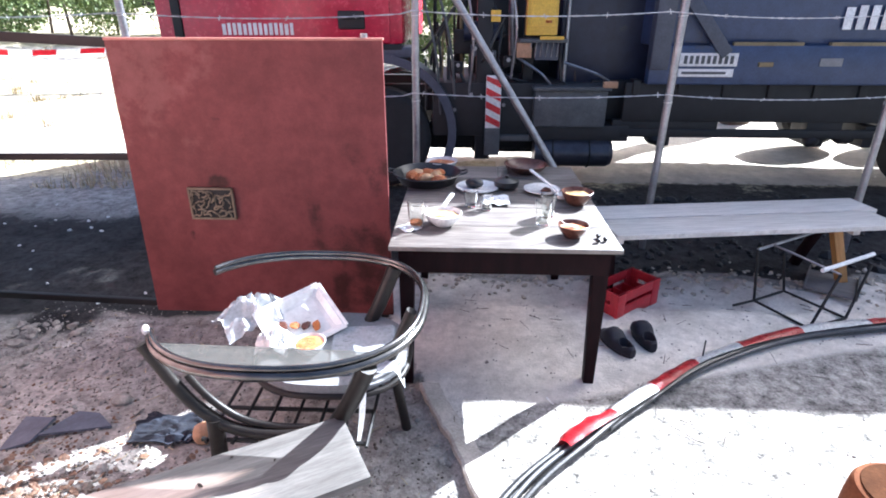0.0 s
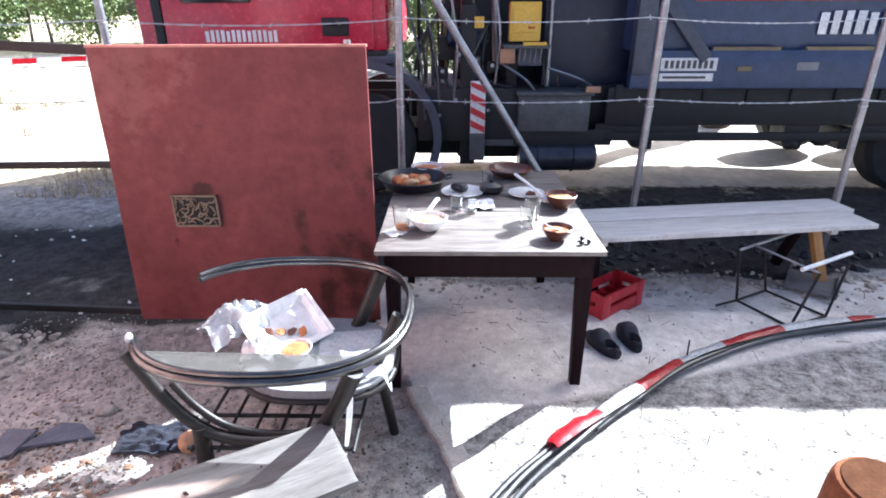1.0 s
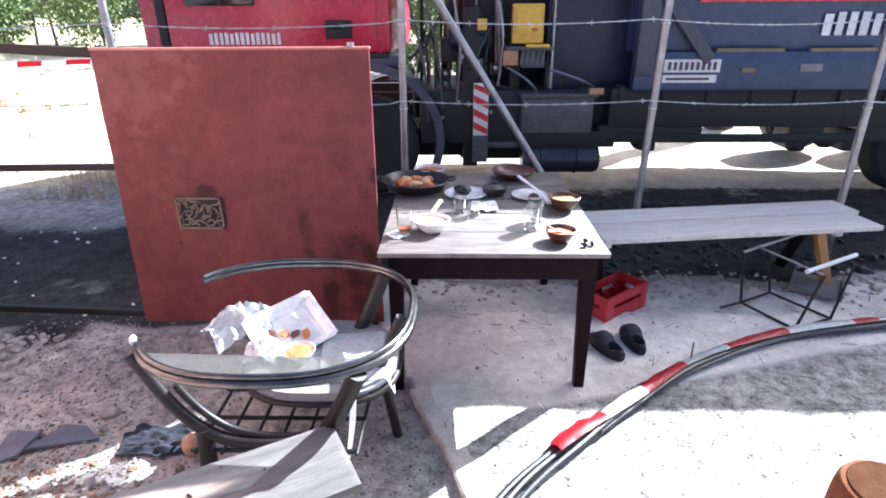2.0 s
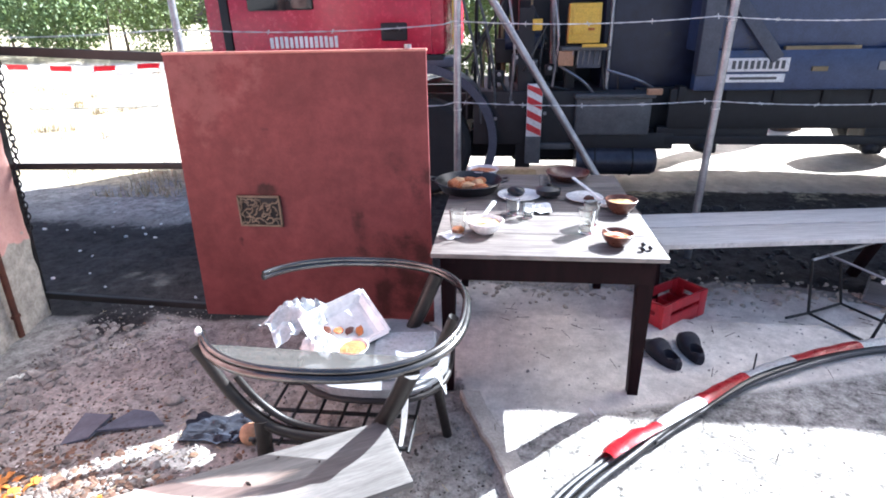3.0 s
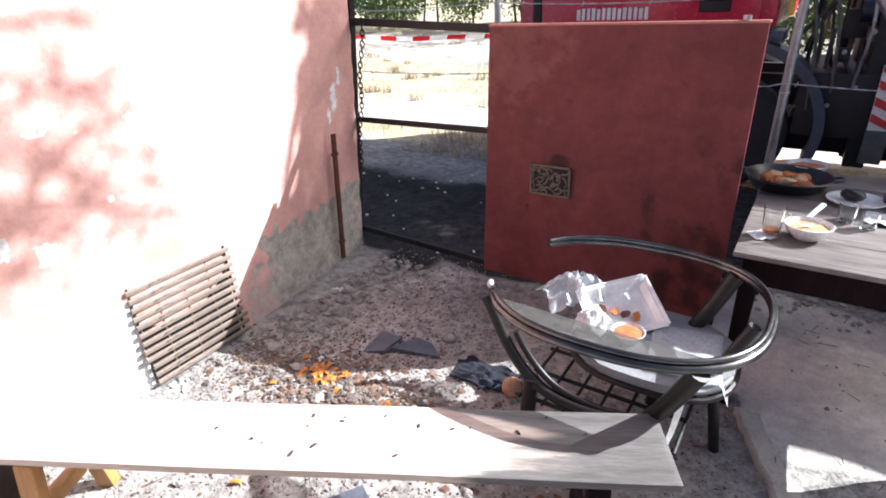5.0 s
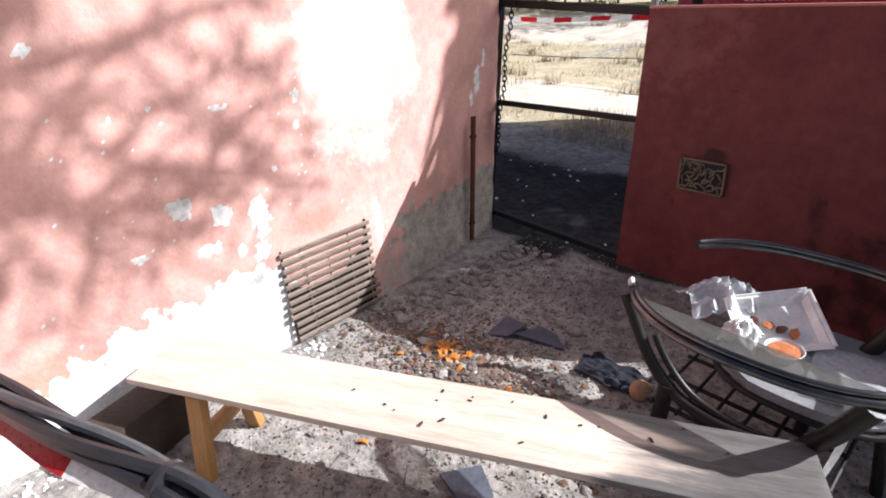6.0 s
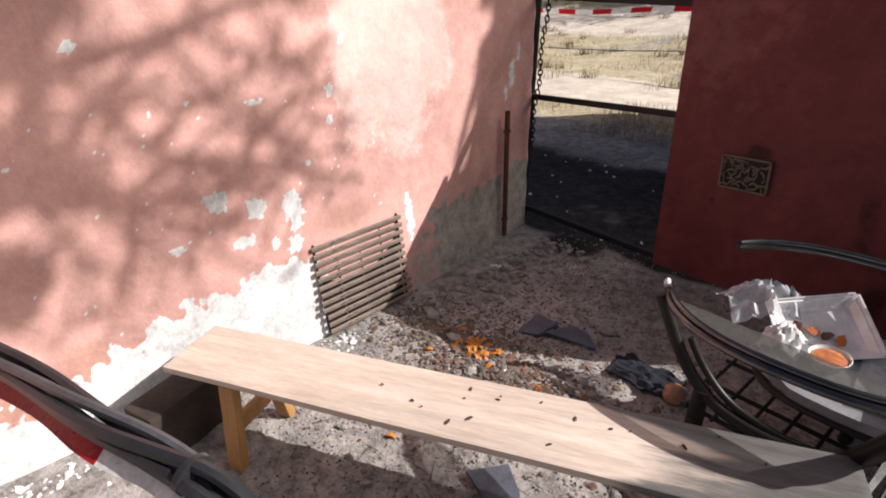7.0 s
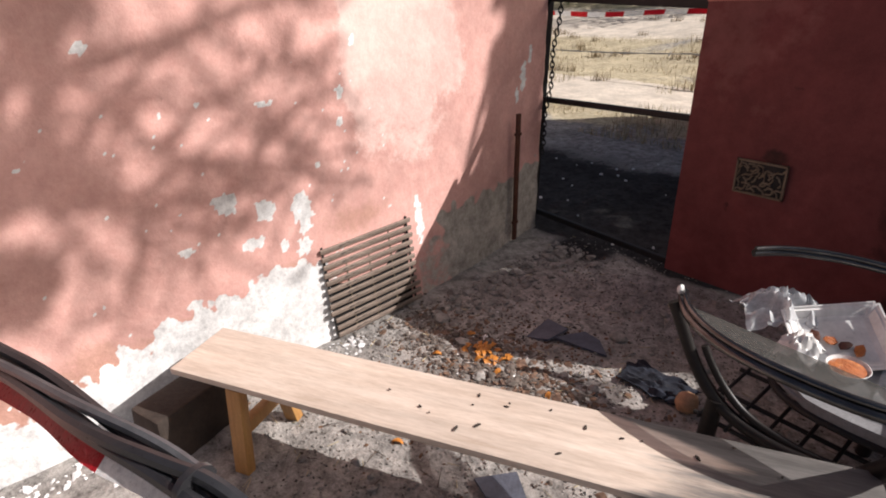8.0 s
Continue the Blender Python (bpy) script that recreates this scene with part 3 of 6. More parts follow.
# ---- table ----
def make_table():
    W, D = 1.04, 1.36
    t = thing("wooden_table", "dark-stained wooden table with a worn pale top", "table", pose(-0.205, 1.75, 0))
    n = 5
    for i in range(n):
        b = B()
        w = D / n
        box(b, (W / 2, w * (i + 0.5), 0.748), (W, w - 0.003, 0.022), bevel=0.004)
        for v in b.verts:
            v.co.z += 0.002 * noise.noise(v.co * 3 + Vector((i, 0, 0)))
        part("top_board", b, M_TABLETOP, t)
    for y in (0.055, D - 0.055):
        part("apron", box(B(), (W / 2, y, 0.67), (W - 0.1, 0.024, 0.118), bevel=0.003), M_DKWOOD, t)
    for x in (0.055, W - 0.055):
        part("apron", box(B(), (x, D / 2, 0.67), (0.024, D - 0.16, 0.118), bevel=0.003), M_DKWOOD, t)
    for x, sx in ((0.075, 1), (W - 0.075, -1)):
        for y, sy in ((0.08, 1), (D - 0.12, -1)):
            b = B()
            box(b, (0, 0, 0.352), (0.075, 0.075, 0.756), bevel=0.005)
            for v in b.verts:
                k = 1 - 0.34 * max(0, min(1, (0.6 - v.co.z) / 0.6))
                v.co.x, v.co.y = v.co.x * k + (1 - k) * -0.03 * sx, v.co.y * k
            o = part("leg", b, M_DKWOOD, t)
            o.location = (x, y, -0.002)
    return t


make_table()
TZ = 0.7605


def bowl(x, y, r, h, outer, food, label, name="soup_bowl", spoon=None):
    t = thing(name, label, "bowl", pose(x, y, TZ, 0, 0, rnd.uniform(0, 300)), "bowls on the table")
    part("shell", lathe(B(), [(r * 0.5, 0), (r * 0.55, 0.004), (r * 0.86, h * 0.55), (r, h), (r * 0.96, h + 0.002), (r * 0.82, h * 0.58), (r * 0.45, 0.01), (r * 0.05, 0.009)]), outer, t)
    if food:
        prof = [(r * 0.84, h * 0.62), (r * 0.86, h * 0.72), (r * 0.6, h * 0.78), (r * 0.3, h * 0.76), (0.002, h * 0.78)]
        b = lathe(B(), prof, 24)
        for v in b.verts:
            v.co.z += 0.006 * noise.noise(v.co * 45)
        part("food", b, food, t)
    if spoon:
        a = spoon
        d = Vector((math.cos(a), math.sin(a), 0))
        pts = smoothed([d * (-r * 0.3) + Vector((0, 0, h * 0.75)), d * (r * 0.6) + Vector((0, 0, h * 1.15)), d * (r * 1.25) + Vector((0, 0, h * 2.0))], 6)
        part("spoon", sweep(B(), pts, lambda u: 0.010 - 0.006 * smooth01(u * 2.2), 8, flat=0.45), M_CERAMIC, t, "pale spoon")
    return t


bowl(0.635, 1.90, 0.072, 0.058, M_BROWNWARE, M_ORANGE, "small brown earthenware bowl of orange stew, spoon in it", spoon=2.0)
bowl(0.735, 2.36, 0.085, 0.072, M_BROWNWARE, M_SOUP, "brown earthenware bowl of pale soup, table's far side")
bowl(0.030, 2.03, 0.092, 0.062, M_CERAMIC, M_SOUP, "white ceramic bowl of yellow soup with a ladle", spoon=1.9)
bowl(-0.02, 3.02, 0.105, 0.060, M_CERAMIC, M_ORANGE, "white bowl holding reddish stew")
bowl(0.52, 2.98, 0.14, 0.055, M_BROWNWARE, None, "shallow dark brown empty earthenware dish", "shallow_dish")


def make_pan():
    t = thing("frying_pan", "large black pan with browned leftover food", "pan", pose(-0.095, 2.74, TZ), "dishes on the table")
    part("pan_body", lathe(B(), [(0.15, 0), (0.165, 0.003), (0.195, 0.055), (0.208, 0.062), (0.203, 0.066), (0.185, 0.055), (0.155, 0.010), (0.002, 0.009)], 36), M_BLACK, t)
    r = random.Random(3)
    for i in range(8):
        a = 6.28 * i / 8
        q = r.uniform(0.04, 0.12)
        b = lump(B(), (q * math.cos(a), q * math.sin(a), 0.036), (0.055, 0.042, 0.026), i + 2.0, 0.35, 2)
        part("food_piece", b, M_ORANGE if i % 3 else M_SOUP, t)
    for s in (-1, 1):
        part("pan_handle", sweep(B(), smoothed([(s * 0.19, -0.04, 0.058), (s * 0.235, -0.03, 0.068), (s * 0.235, 0.03, 0.068), (s * 0.19, 0.04, 0.058)], 5), 0.007, 8), M_BLACK, t)


make_pan()


def tumbler(x, y, r, h, dregs=False):
    t = thing("drinking_glass", "clear drinking glass" + (" with reddish dregs" if dregs else ", nearly empty"), "glass", pose(x, y, TZ), "glasses on the table")
    part("glass_body", lathe(B(), [(r * 0.78, 0), (r * 0.8, 0.004), (r, h), (r - 0.003, h + 0.001), (r * 0.8 - 0.004, 0.012), (0.002, 0.011)], 28), M_GLASS, t)
    if dregs:
        part("dregs", lathe(B(), [(r * 0.7, 0.0135), (r * 0.74, 0.03), (0.002, 0.031)], 24), M_ORANGE, t)
    return t


tumbler(-0.100, 2.00, 0.042, 0.125, True)
tumbler(0.515, 2.05, 0.040, 0.120)
tumbler(0.555, 2.17, 0.040, 0.115)
tumbler(0.165, 2.30, 0.038, 0.085)
tumbler(0.245, 2.26, 0.036, 0.080)
tumbler(0.36, 2.72, 0.036, 0.10)


def plate(x, y, r, label):
    t = thing("plate", label, "plate", pose(x, y, TZ), "plates on the table")
    part("plate_body", lathe(B(), [(r * 0.55, 0), (r * 0.6, 0.003), (r, 0.018), (r * 0.99, 0.021), (r * 0.62, 0.008), (0.002, 0.007)], 36), M_CERAMIC, t)
    return t


p1 = plate(0.205, 2.60, 0.125, "white plate holding a dark purple aubergine")
part("aubergine", lump(B(), (-0.02, 0.01, 0.035), (0.058, 0.036, 0.030), 5.0, 0.2, 2), M_BLACK, p1, "dark purple cooked vegetable")
p2 = plate(0.575, 2.57, 0.105, "white plate with dark leftovers")
part("leftover", lump(B(), (0.02, -0.02, 0.018), (0.034, 0.028, 0.014), 9.0, 0.4, 1), M_BROWNWARE, p2)
pb = thing("dark_pot", "small dark round pot with a lid", "pot", pose(0.375, 2.62, TZ))
part("pot_body", lathe(B(), [(0.045, 0), (0.07, 0.02), (0.072, 0.05), (0.05, 0.06), (0.02, 0.068), (0.002, 0.069)], 24), M_BLACK, pb)
part("knob", lathe(B(), [(0.01, 0.066), (0.014, 0.08), (0.002, 0.086)], 12), M_BLACK, pb)


def ladle(x, y, ang, ln):
    t = thing("ladle", "white ladle lying across the dishes", "ladle", pose(x, y, TZ + 0.03, 0, 0, ang), "utensils")
    part("handle", sweep(B(), smoothed([(0, 0, 0.0), (ln * 0.5, 0, 0.03), (ln, 0, 0.055)], 6), lambda u: 0.009 + 0.004 * u, 8, flat=0.6), M_CERAMIC, t)
    part("scoop", lathe(B(), [(0.012, -0.028), (0.03, -0.022), (0.04, 0.0), (0.037, 0.001), (0.028, -0.017), (0.002, -0.022)], 20, (-0.035, 0, 0)), M_CERAMIC, t)


ladle(0.655, 2.47, 118, 0.28)
ladle(0.0, 2.09, 66, 0.17)
nap = thing("napkin", "crumpled white paper napkin on the table", "napkin", pose(0.30, 2.38, TZ))
b = B()
bmesh.ops.create_grid(b, x_segments=14, y_segments=14, size=0.075)
for v in b.verts:
    v.co.z = 0.012 + 0.012 * noise.noise(v.co * 30)
bmesh.ops.solidify(b, geom=b.faces[:], thickness=0.002)
part("sheet", b, M_TWHITE, nap)
copy_thing(nap, pose(-0.13, 1.97, TZ - 0.002, 0, 0, 40) @ Matrix.Scale(0.6, 4))
for i, (x, y) in enumerate(((0.735, 1.83), (0.772, 1.845), (0.75, 1.885))):
    o = thing("olive", "shrivelled black olive on the table top", "olive", pose(x, y, TZ), "olives")
    part("fruit", lump(B(), (0, 0, 0.011), (0.013, 0.011, 0.011), i + 1.0, 0.15, 2), M_BLACK, o)


# ---- chair ----
def u_rail(u, grow=0.0):
    """The horseshoe line of the arm rail, u from 0 (front tip) to 1 (back tip)."""
    a = radians(-152 + 300 * u)
    c, s = math.cos(a), math.sin(a)
    e = 2 / 2.45
    return Vector(((0.50 + grow) * math.copysign(abs(c) ** e, c), (0.45 + grow) * math.copysign(abs(s) ** e, s), 0))


def make_chair():
    t = thing("armchair", "bronze tube armchair with a horseshoe arm rail", "chair", pose(-0.515, 1.365, 0))
    rail = [u_rail(i / 60) + Vector((0, 0, 0.675)) for i in range(61)]
    part("arm_rail", sweep(B(), rail, 0.0155, 14), M_TUBE, t)
    part("upper_rail", sweep(B(), [u_rail(i / 60, -0.008) + Vector((0, 0, 0.698)) for i in range(61)], 0.0105, 12), M_TUBE, t)
    tip = part("rail_end", lump(B(), (0, 0, 0), (0.015, 0.013, 0.019), 2.0, 0.2, 2), M_TRAY, t, "pale worn rail end")
    tip.location = u_rail(0) + Vector((-0.012, 0.004, 0.70))
    arc = [u_rail(0.02 + 0.36 * i / 24) for i in range(25)]
    part("arm_board", slab_from(B(), [(p.x, p.y) for p in arc], 0.662, 0.676), M_ARM, t, "flat grey arm board", smooth=False)
    # seat: a slightly dished pad
    b = B()
    ol = []
    for k in range(36):
        a = 6.28319 * k / 36
        c, s = math.cos(a), math.sin(a)
        ol.append((0.11 + 0.31 * math.copysign(abs(c) ** 0.75, c), 0.10 + 0.27 * math.copysign(abs(s) ** 0.75, s)))
    slab_from(b, ol, 0.385, 0.425)
    bmesh.ops.bevel(b, geom=[e for e in b.edges if abs(e.verts[0].co.z - e.verts[1].co.z) < 1e-5], offset=0.014, segments=2, affect="EDGES")
    part("seat", b, M_SEATPAD, t, "grey padded seat")
    part("seat_ring", sweep(B(), [(x * 1.01, y * 1.01, 0.375) for x, y in ol], 0.013, 8, closed=True), M_LEG, t)
    # bent side tubes from the rail's ends down to the ground ring
    for s in (-1,):
        pts = smoothed([(-0.46, s * 0.28, 0.67), (-0.355, s * 0.285, 0.47), (-0.265, s * 0.285, 0.36), (-0.17, s * 0.285, 0.305), (-0.03, s * 0.285, 0.285), (0.14, s * 0.285, 0.30)], 8)
        part("side_tube", sweep(B(), pts, 0.023, 10), M_LEG, t)
        part("side_tube", sweep(B(), [p + Vector((0.045, -s * 0.02, 0.02)) for p in pts[6:]], 0.014, 10), M_LEG, t)
        part("leg", rod(B(), (-0.255, s * 0.285, 0.36), (-0.29, s * 0.26, -0.03), 0.03, 0.034), M_LEG, t)
    for s in (-1, 1):
        q = smoothed([(0.34, s * 0.37, 0.665), (0.26, s * 0.335, 0.48), (0.18, s * 0.30, 0.33), (0.12, s * 0.29, 0.18), (0.10, s * 0.28, -0.03)], 8)
        part("leg", sweep(B(), q, lambda u: 0.034 - 0.008 * u, 10), M_LEG, t)
    part("back_post", rod(B(), (0.45, 0.0, 0.66), (0.34, 0.0, 0.39), 0.022), M_LEG, t)
    part("back_leg", rod(B(), (0.34, 0.10, 0.385), (0.40, 0.12, -0.03), 0.022), M_LEG, t)
    # lattice rack beneath the seat
    for i in range(4):
        part("rack_bar", rod(B(), (-0.33, -0.27 + 0.18 * i, 0.24), (0.30, -0.27 + 0.18 * i, 0.24), 0.009, seg=8), M_IRON, t)
    for i in range(7):
        part("rack_bar", rod(B(), (-0.30 + 0.1 * i, -0.30, 0.252), (-0.30 + 0.1 * i, 0.30, 0.252), 0.007, seg=8), M_IRON, t)
    return t


make_chair()


def make_tray():
    t = thing("takeaway_tray", "white foil tray propped against a bag on the seat", "tray", pose(-0.58, 1.58, 0.455, 24, -10, 38))
    b = B()
    prof = [(0.10, 0.0), (0.13, 0.035), (0.142, 0.036)]
    rings = []
    for k, z in prof:
        rings.append([b.verts.new((sx * k * 1.15, sy * k, z)) for sx, sy in ((-1, -1), (1, -1), (1, 1), (-1, 1))])
    for a, c in zip(rings, rings[1:]):
        for i in range(4):
            b.faces.new((a[i], a[(i + 1) % 4], c[(i + 1) % 4], c[i]))
    b.faces.new(rings[0])
    bmesh.ops.bevel(b, geom=b.edges[:], offset=0.008, segments=2, affect="EDGES")
    bmesh.ops.solidify(b, geom=b.faces[:], thickness=0.003)
    part("tray_body", b, M_TRAY, t)
    for i in range(4):
        part("food_scrap", lump(B(), (0.05 - 0.04 * i, -0.05 + 0.025 * i, 0.012), (0.028, 0.02, 0.010), i + 3.0, 0.4, 1), M_BROWNWARE if i % 2 else M_ORANGE, t)


make_tray()


def crumpled(name, label, x, y, z, sx, sy, sz, seed, material, cat="plastic bag"):
    t = thing(name, label, cat, pose(x, y, z, 0, 0, seed * 40))
    b = B()
    bmesh.ops.create_grid(b, x_segments=34, y_segments=30, size=1.0)
    o = Vector((seed, seed * 2, 0))
    for v in b.verts:
        x, y = v.co.x, v.co.y
        edge = 1 + 0.25 * noise.noise(Vector((x * 1.5, y * 1.5, seed)))
        ridge = 1 - 2 * abs(noise.noise(Vector((x * 1.7, y * 1.7, 0)) + o))
        fold = 1 - 2 * abs(noise.noise(Vector((x * 4.2, y * 4.2, 3)) + o))
        lift = max(0.0, 1 - 0.55 * (x * x + y * y))
        v.co = Vector((x * sx * edge * (1 - 0.18 * ridge), y * sy * edge * (1 - 0.18 * fold), 0.008 + sz * 2.0 * lift * (0.25 + 0.55 * max(0, ridge) + 0.25 * max(0, fold)) + sz * 0.5 * max(0, abs(x) - 0.8)))
    bmesh.ops.solidify(b, geom=b.faces[:], thickness=0.0015)
    part("sheet", b, material, t, angle=35)
    return t


crumpled("plastic_bag", "crumpled milky plastic bag lying on the chair seat", -0.80, 1.62, 0.425, 0.17, 0.13, 0.075, 1.0, M_BAG)
crumpled("paper_wad", "crumpled white paper beside the foil tray", -0.66, 1.45, 0.42, 0.085, 0.07, 0.05, 2.3, M_TRAY, "paper")
cb = thing("stew_bowl", "pale bowl of orange leftovers on the chair seat", "bowl", pose(-0.50, 1.42, 0.426))
part("shell", lathe(B(), [(0.04, 0), (0.045, 0.003), (0.068, 0.045), (0.066, 0.046), (0.05, 0.02), (0.002, 0.01)], 24), M_CERAMIC, cb)
part("food", lathe(B(), [(0.055, 0.030), (0.056, 0.037), (0.03, 0.043), (0.002, 0.04)], 20), M_ORANGE, cb)
ps = thing("plastic_sheet", "translucent plastic sheet hanging over the seat's edge", "plastic sheet", pose(-0.24, 1.44, 0.43, 0, 0, 8))
b = B()
bmesh.ops.create_grid(b, x_segments=24, y_segments=24, size=0.17)
for v in b.verts:
    fold = max(0, v.co.x - 0.09) ** 1.0
    v.co.z = 0.006 + 0.010 * noise.noise(v.co * 12) - 1.1 * fold
    v.co.x -= 0.55 * fold
bmesh.ops.solidify(b, geom=b.faces[:], thickness=0.0015)
part("sheet", b, M_BAG, ps)
strip = thing("plastic_strip", "pale plastic strip dangling from the chair seat", "strip", pose(-0.235, 1.10, 0))
b = B()
prev = None
for i in range(15):
    u = i / 14
    c = Vector((0.012 - 0.055 * u + 0.006 * math.sin(5 * u), 0.03 * (1 - u), 0.50 - 0.47 * u))
    w = 0.008 + 0.003 * math.sin(4 * u + 1)
    row = [b.verts.new(c + Vector((dx * w, 0.006 * dx * math.sin(7 * u), 0))) for dx in (-1, 0, 1)]
    if prev:
        for k in (0, 1):
            b.faces.new((prev[k], prev[k + 1], row[k + 1], row[k]))
    prev = row
bmesh.ops.solidify(b, geom=b.faces[:], thickness=0.002)
part("sheet", b, M_TWHITE, strip)


# ---- benches ----
def trestle(t, x, w, h, material, spread=0.07, base=0.0):
    """A pair of splayed legs with a stretcher under a plank."""
    for s in (-1, 1):
        b = B()
        box(b, (0, 0, 0), (0.07, 0.045, math.hypot(h - 0.035, spread)), bevel=0.004)
        o = part("leg", b, material, t)
        o.location = (x, s * (w / 2 - 0.045 + spread / 2), (h - 0.035) / 2 + base / 2)
        o.rotation_euler = (s * math.atan2(spread, h), 0, 0)
    part("stretcher", box(B(), (x, 0, h * 0.38), (0.045, w - 0.06, 0.055), bevel=0.004), material, t)


def make_bench():
    ang = math.degrees(math.atan2(1.13, 2.065))
    t = thing("plank_bench", "long pale plank bench on yellow pine trestles", "bench", pose(-1.275, 0.325, 0, 0, 0, ang))
    b = B()
    box(b, (0, 0, 0.408), (2.42, 0.305, 0.028), bevel=0.004)
    bmesh.ops.subdivide_edges(b, edges=[e for e in b.edges if e.calc_length() > 1], cuts=120)
    bmesh.ops.subdivide_edges(b, edges=[e for e in b.edges if 0.2 < e.calc_length() < 0.4], cuts=14, use_grid_fill=True)
    for v in b.verts:
        v.co.z += 0.004 * noise.noise(Vector((v.co.x * 1.5, v.co.y * 2, 0)))
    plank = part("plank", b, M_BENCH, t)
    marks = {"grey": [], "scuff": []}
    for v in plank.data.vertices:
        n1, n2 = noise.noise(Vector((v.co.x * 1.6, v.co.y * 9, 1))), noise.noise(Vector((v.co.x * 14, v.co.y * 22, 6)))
        # Painted shade, deepening towards the right end.
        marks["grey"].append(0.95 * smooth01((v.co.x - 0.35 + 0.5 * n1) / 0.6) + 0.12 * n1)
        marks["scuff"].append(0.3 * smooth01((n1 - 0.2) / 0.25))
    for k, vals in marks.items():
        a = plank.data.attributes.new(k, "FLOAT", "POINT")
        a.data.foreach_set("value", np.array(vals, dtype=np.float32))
    trestle(t, -0.93, 0.29, 0.42, M_PINE, base=-0.06)
    trestle(t, 0.98, 0.29, 0.42, M_DKWOOD, base=-0.06)


make_bench()


def bench_crumbs():
    """Dark crumbs and a few dry leaf scraps on the bench plank."""
    r = random.Random(41)
    m = pose(-1.275, 0.325, 0.4225, 0, 0, math.degrees(math.atan2(1.13, 2.065)))
    b = B()
    for i in range(17):
        k = r.uniform(0.2, 1) ** 2
        lump(b, m @ Vector((r.gauss(0.25, 0.45), r.uniform(-0.12, 0.12), 0.003)), (0.004 + 0.014 * k, 0.003 + 0.004 * k, 0.003), i + 0.7, 0.4, 1)
    tagged(part("crumbs", b, M_BLOCK), "dark crumbs scattered on the bench plank", "crumbs", kind="stuff")


bench_crumbs()


def make_right_bench():
    ang = 7.8
    t = thing("grey_bench", "weathered grey two-plank bench beside the table", "bench", pose(2.0, 3.05, 0, 0, 0, ang))
    for k, w, ln in ((-1, 0.29, 1.88), (1, 0.26, 1.96)):
        b = B()
        box(b, (ln / 2 - 0.98, k * 0.138, 0.446), (ln, w - 0.012, 0.032), bevel=0.004)
        part("plank", b, M_GREYWOOD, t)
    for x in (-0.93, 0.66):
        for s in (-1, 1):
            b = B()
            box(b, (0, 0, 0), (0.06, 0.05, 0.47), bevel=0.004)
            o = part("leg", b, M_PINE if x > 0 and s < 0 else M_DKWOOD, t)
            o.location = (x + 0.03 * s, s * 0.16, 0.205)
            o.rotation_euler = (s * 0.15, s * 0.28 if x > 0 else 0, 0)
        part("stretcher", box(B(), (x, 0, 0.40), (0.05, 0.42, 0.05), bevel=0.003), M_GREYWOOD, t)


make_right_bench()

bl = thing("masonry_block", "dark masonry block at the wall's foot", "block", pose(-2.385, -0.36, -0.04, 0, 0, 20))
b = B()
box(b, (0, 0, 0.125), (0.20, 0.38, 0.27), bevel=0.012)
bmesh.ops.subdivide_edges(b, edges=b.edges[:], cuts=2, use_grid_fill=True)
for v in b.verts:
    v.co += Vector((1, 1, 0.4)) * 0.010 * noise.noise(v.co * 9)
part("block", b, M_BLOCK, bl)


# ---- grill rack against the wall ----
def make_rack():
    t = thing("barbecue_rack", "sooty slatted barbecue rack leaning on the pink wall", "rack", pose(-2.582, 0.765, -0.01, 0, -3.0, 3.0))
    # local: y along the wall, z up; the lowest slats have slid askew
    r = random.Random(12)
    for y in (-0.28, 0.28):
        part("side_bar", box(B(), (-0.004, y, 0.285), (0.012, 0.012, 0.54), bevel=0.003), M_IRON, t)
    # Added black sheet that makes the gaps between the slats dark.
    part("back_plate", box(B(), (-0.016, 0, 0.275), (0.006, 0.53, 0.52)), M_IRON, t, "black plate added to darken the slat gaps")
    for i in range(12):
        z = 0.02 + 0.0465 * i
        slid = 0.018 if i < 3 else r.uniform(-0.006, 0.006)
        b = box(B(), (0, 0, 0), (0.014, 0.60, 0.027), bevel=0.003)
        for v in b.verts:
            v.co.z += 0.003 * noise.noise(Vector((v.co.y * 5, i, 0)))
        o = part("slat", b, M_SLAT, t)
        o.location = (0.008, slid, z)
        o.rotation_euler = (r.uniform(-0.008, 0.008), 0.3, 0)
    for y in (-0.15, 0, 0.15):
        part("tie_bar", rod(B(), (-0.008, y, 0.0), (-0.008, y, 0.53), 0.005, seg=6), M_GRATE, t)


make_rack()


# ---- broken lip of the slab ----
def make_lip():
    b = B()
    rows = []
    for i in range(90):
        y = -0.9 + 2.66 * i / 89
        x = slab_edge(y) + 0.012 * noise.noise(Vector((y * 14, 2, 0))) - 0.004
        w = 0.10
        rows.append([b.verts.new(p) for p in ((x, y, -0.07), (x, y, 0.010 + 0.004 * noise.noise(Vector((y * 9, 0, 0)))), (x + 0.012, y, 0.017), (x + w, y + 0.02, height(x + w, y) + 0.001), (x + w, y + 0.02, -0.07))])
    for p, q in zip(rows, rows[1:]):
        for k in range(4):
            b.faces.new((p[k], p[k + 1], q[k + 1], q[k]))
    o = part("slab_lip", b, M_SANDLIP, None, angle=30)
    tagged(o, "broken sandy concrete edge of the slab", "slab edge", kind="structure")


make_lip()


# ---- loose things on the ground ----
M_INSOLE = mat("dusty_insole", (0.13, 0.11, 0.10), (0.07, 0.06, 0.055), rough=0.9)


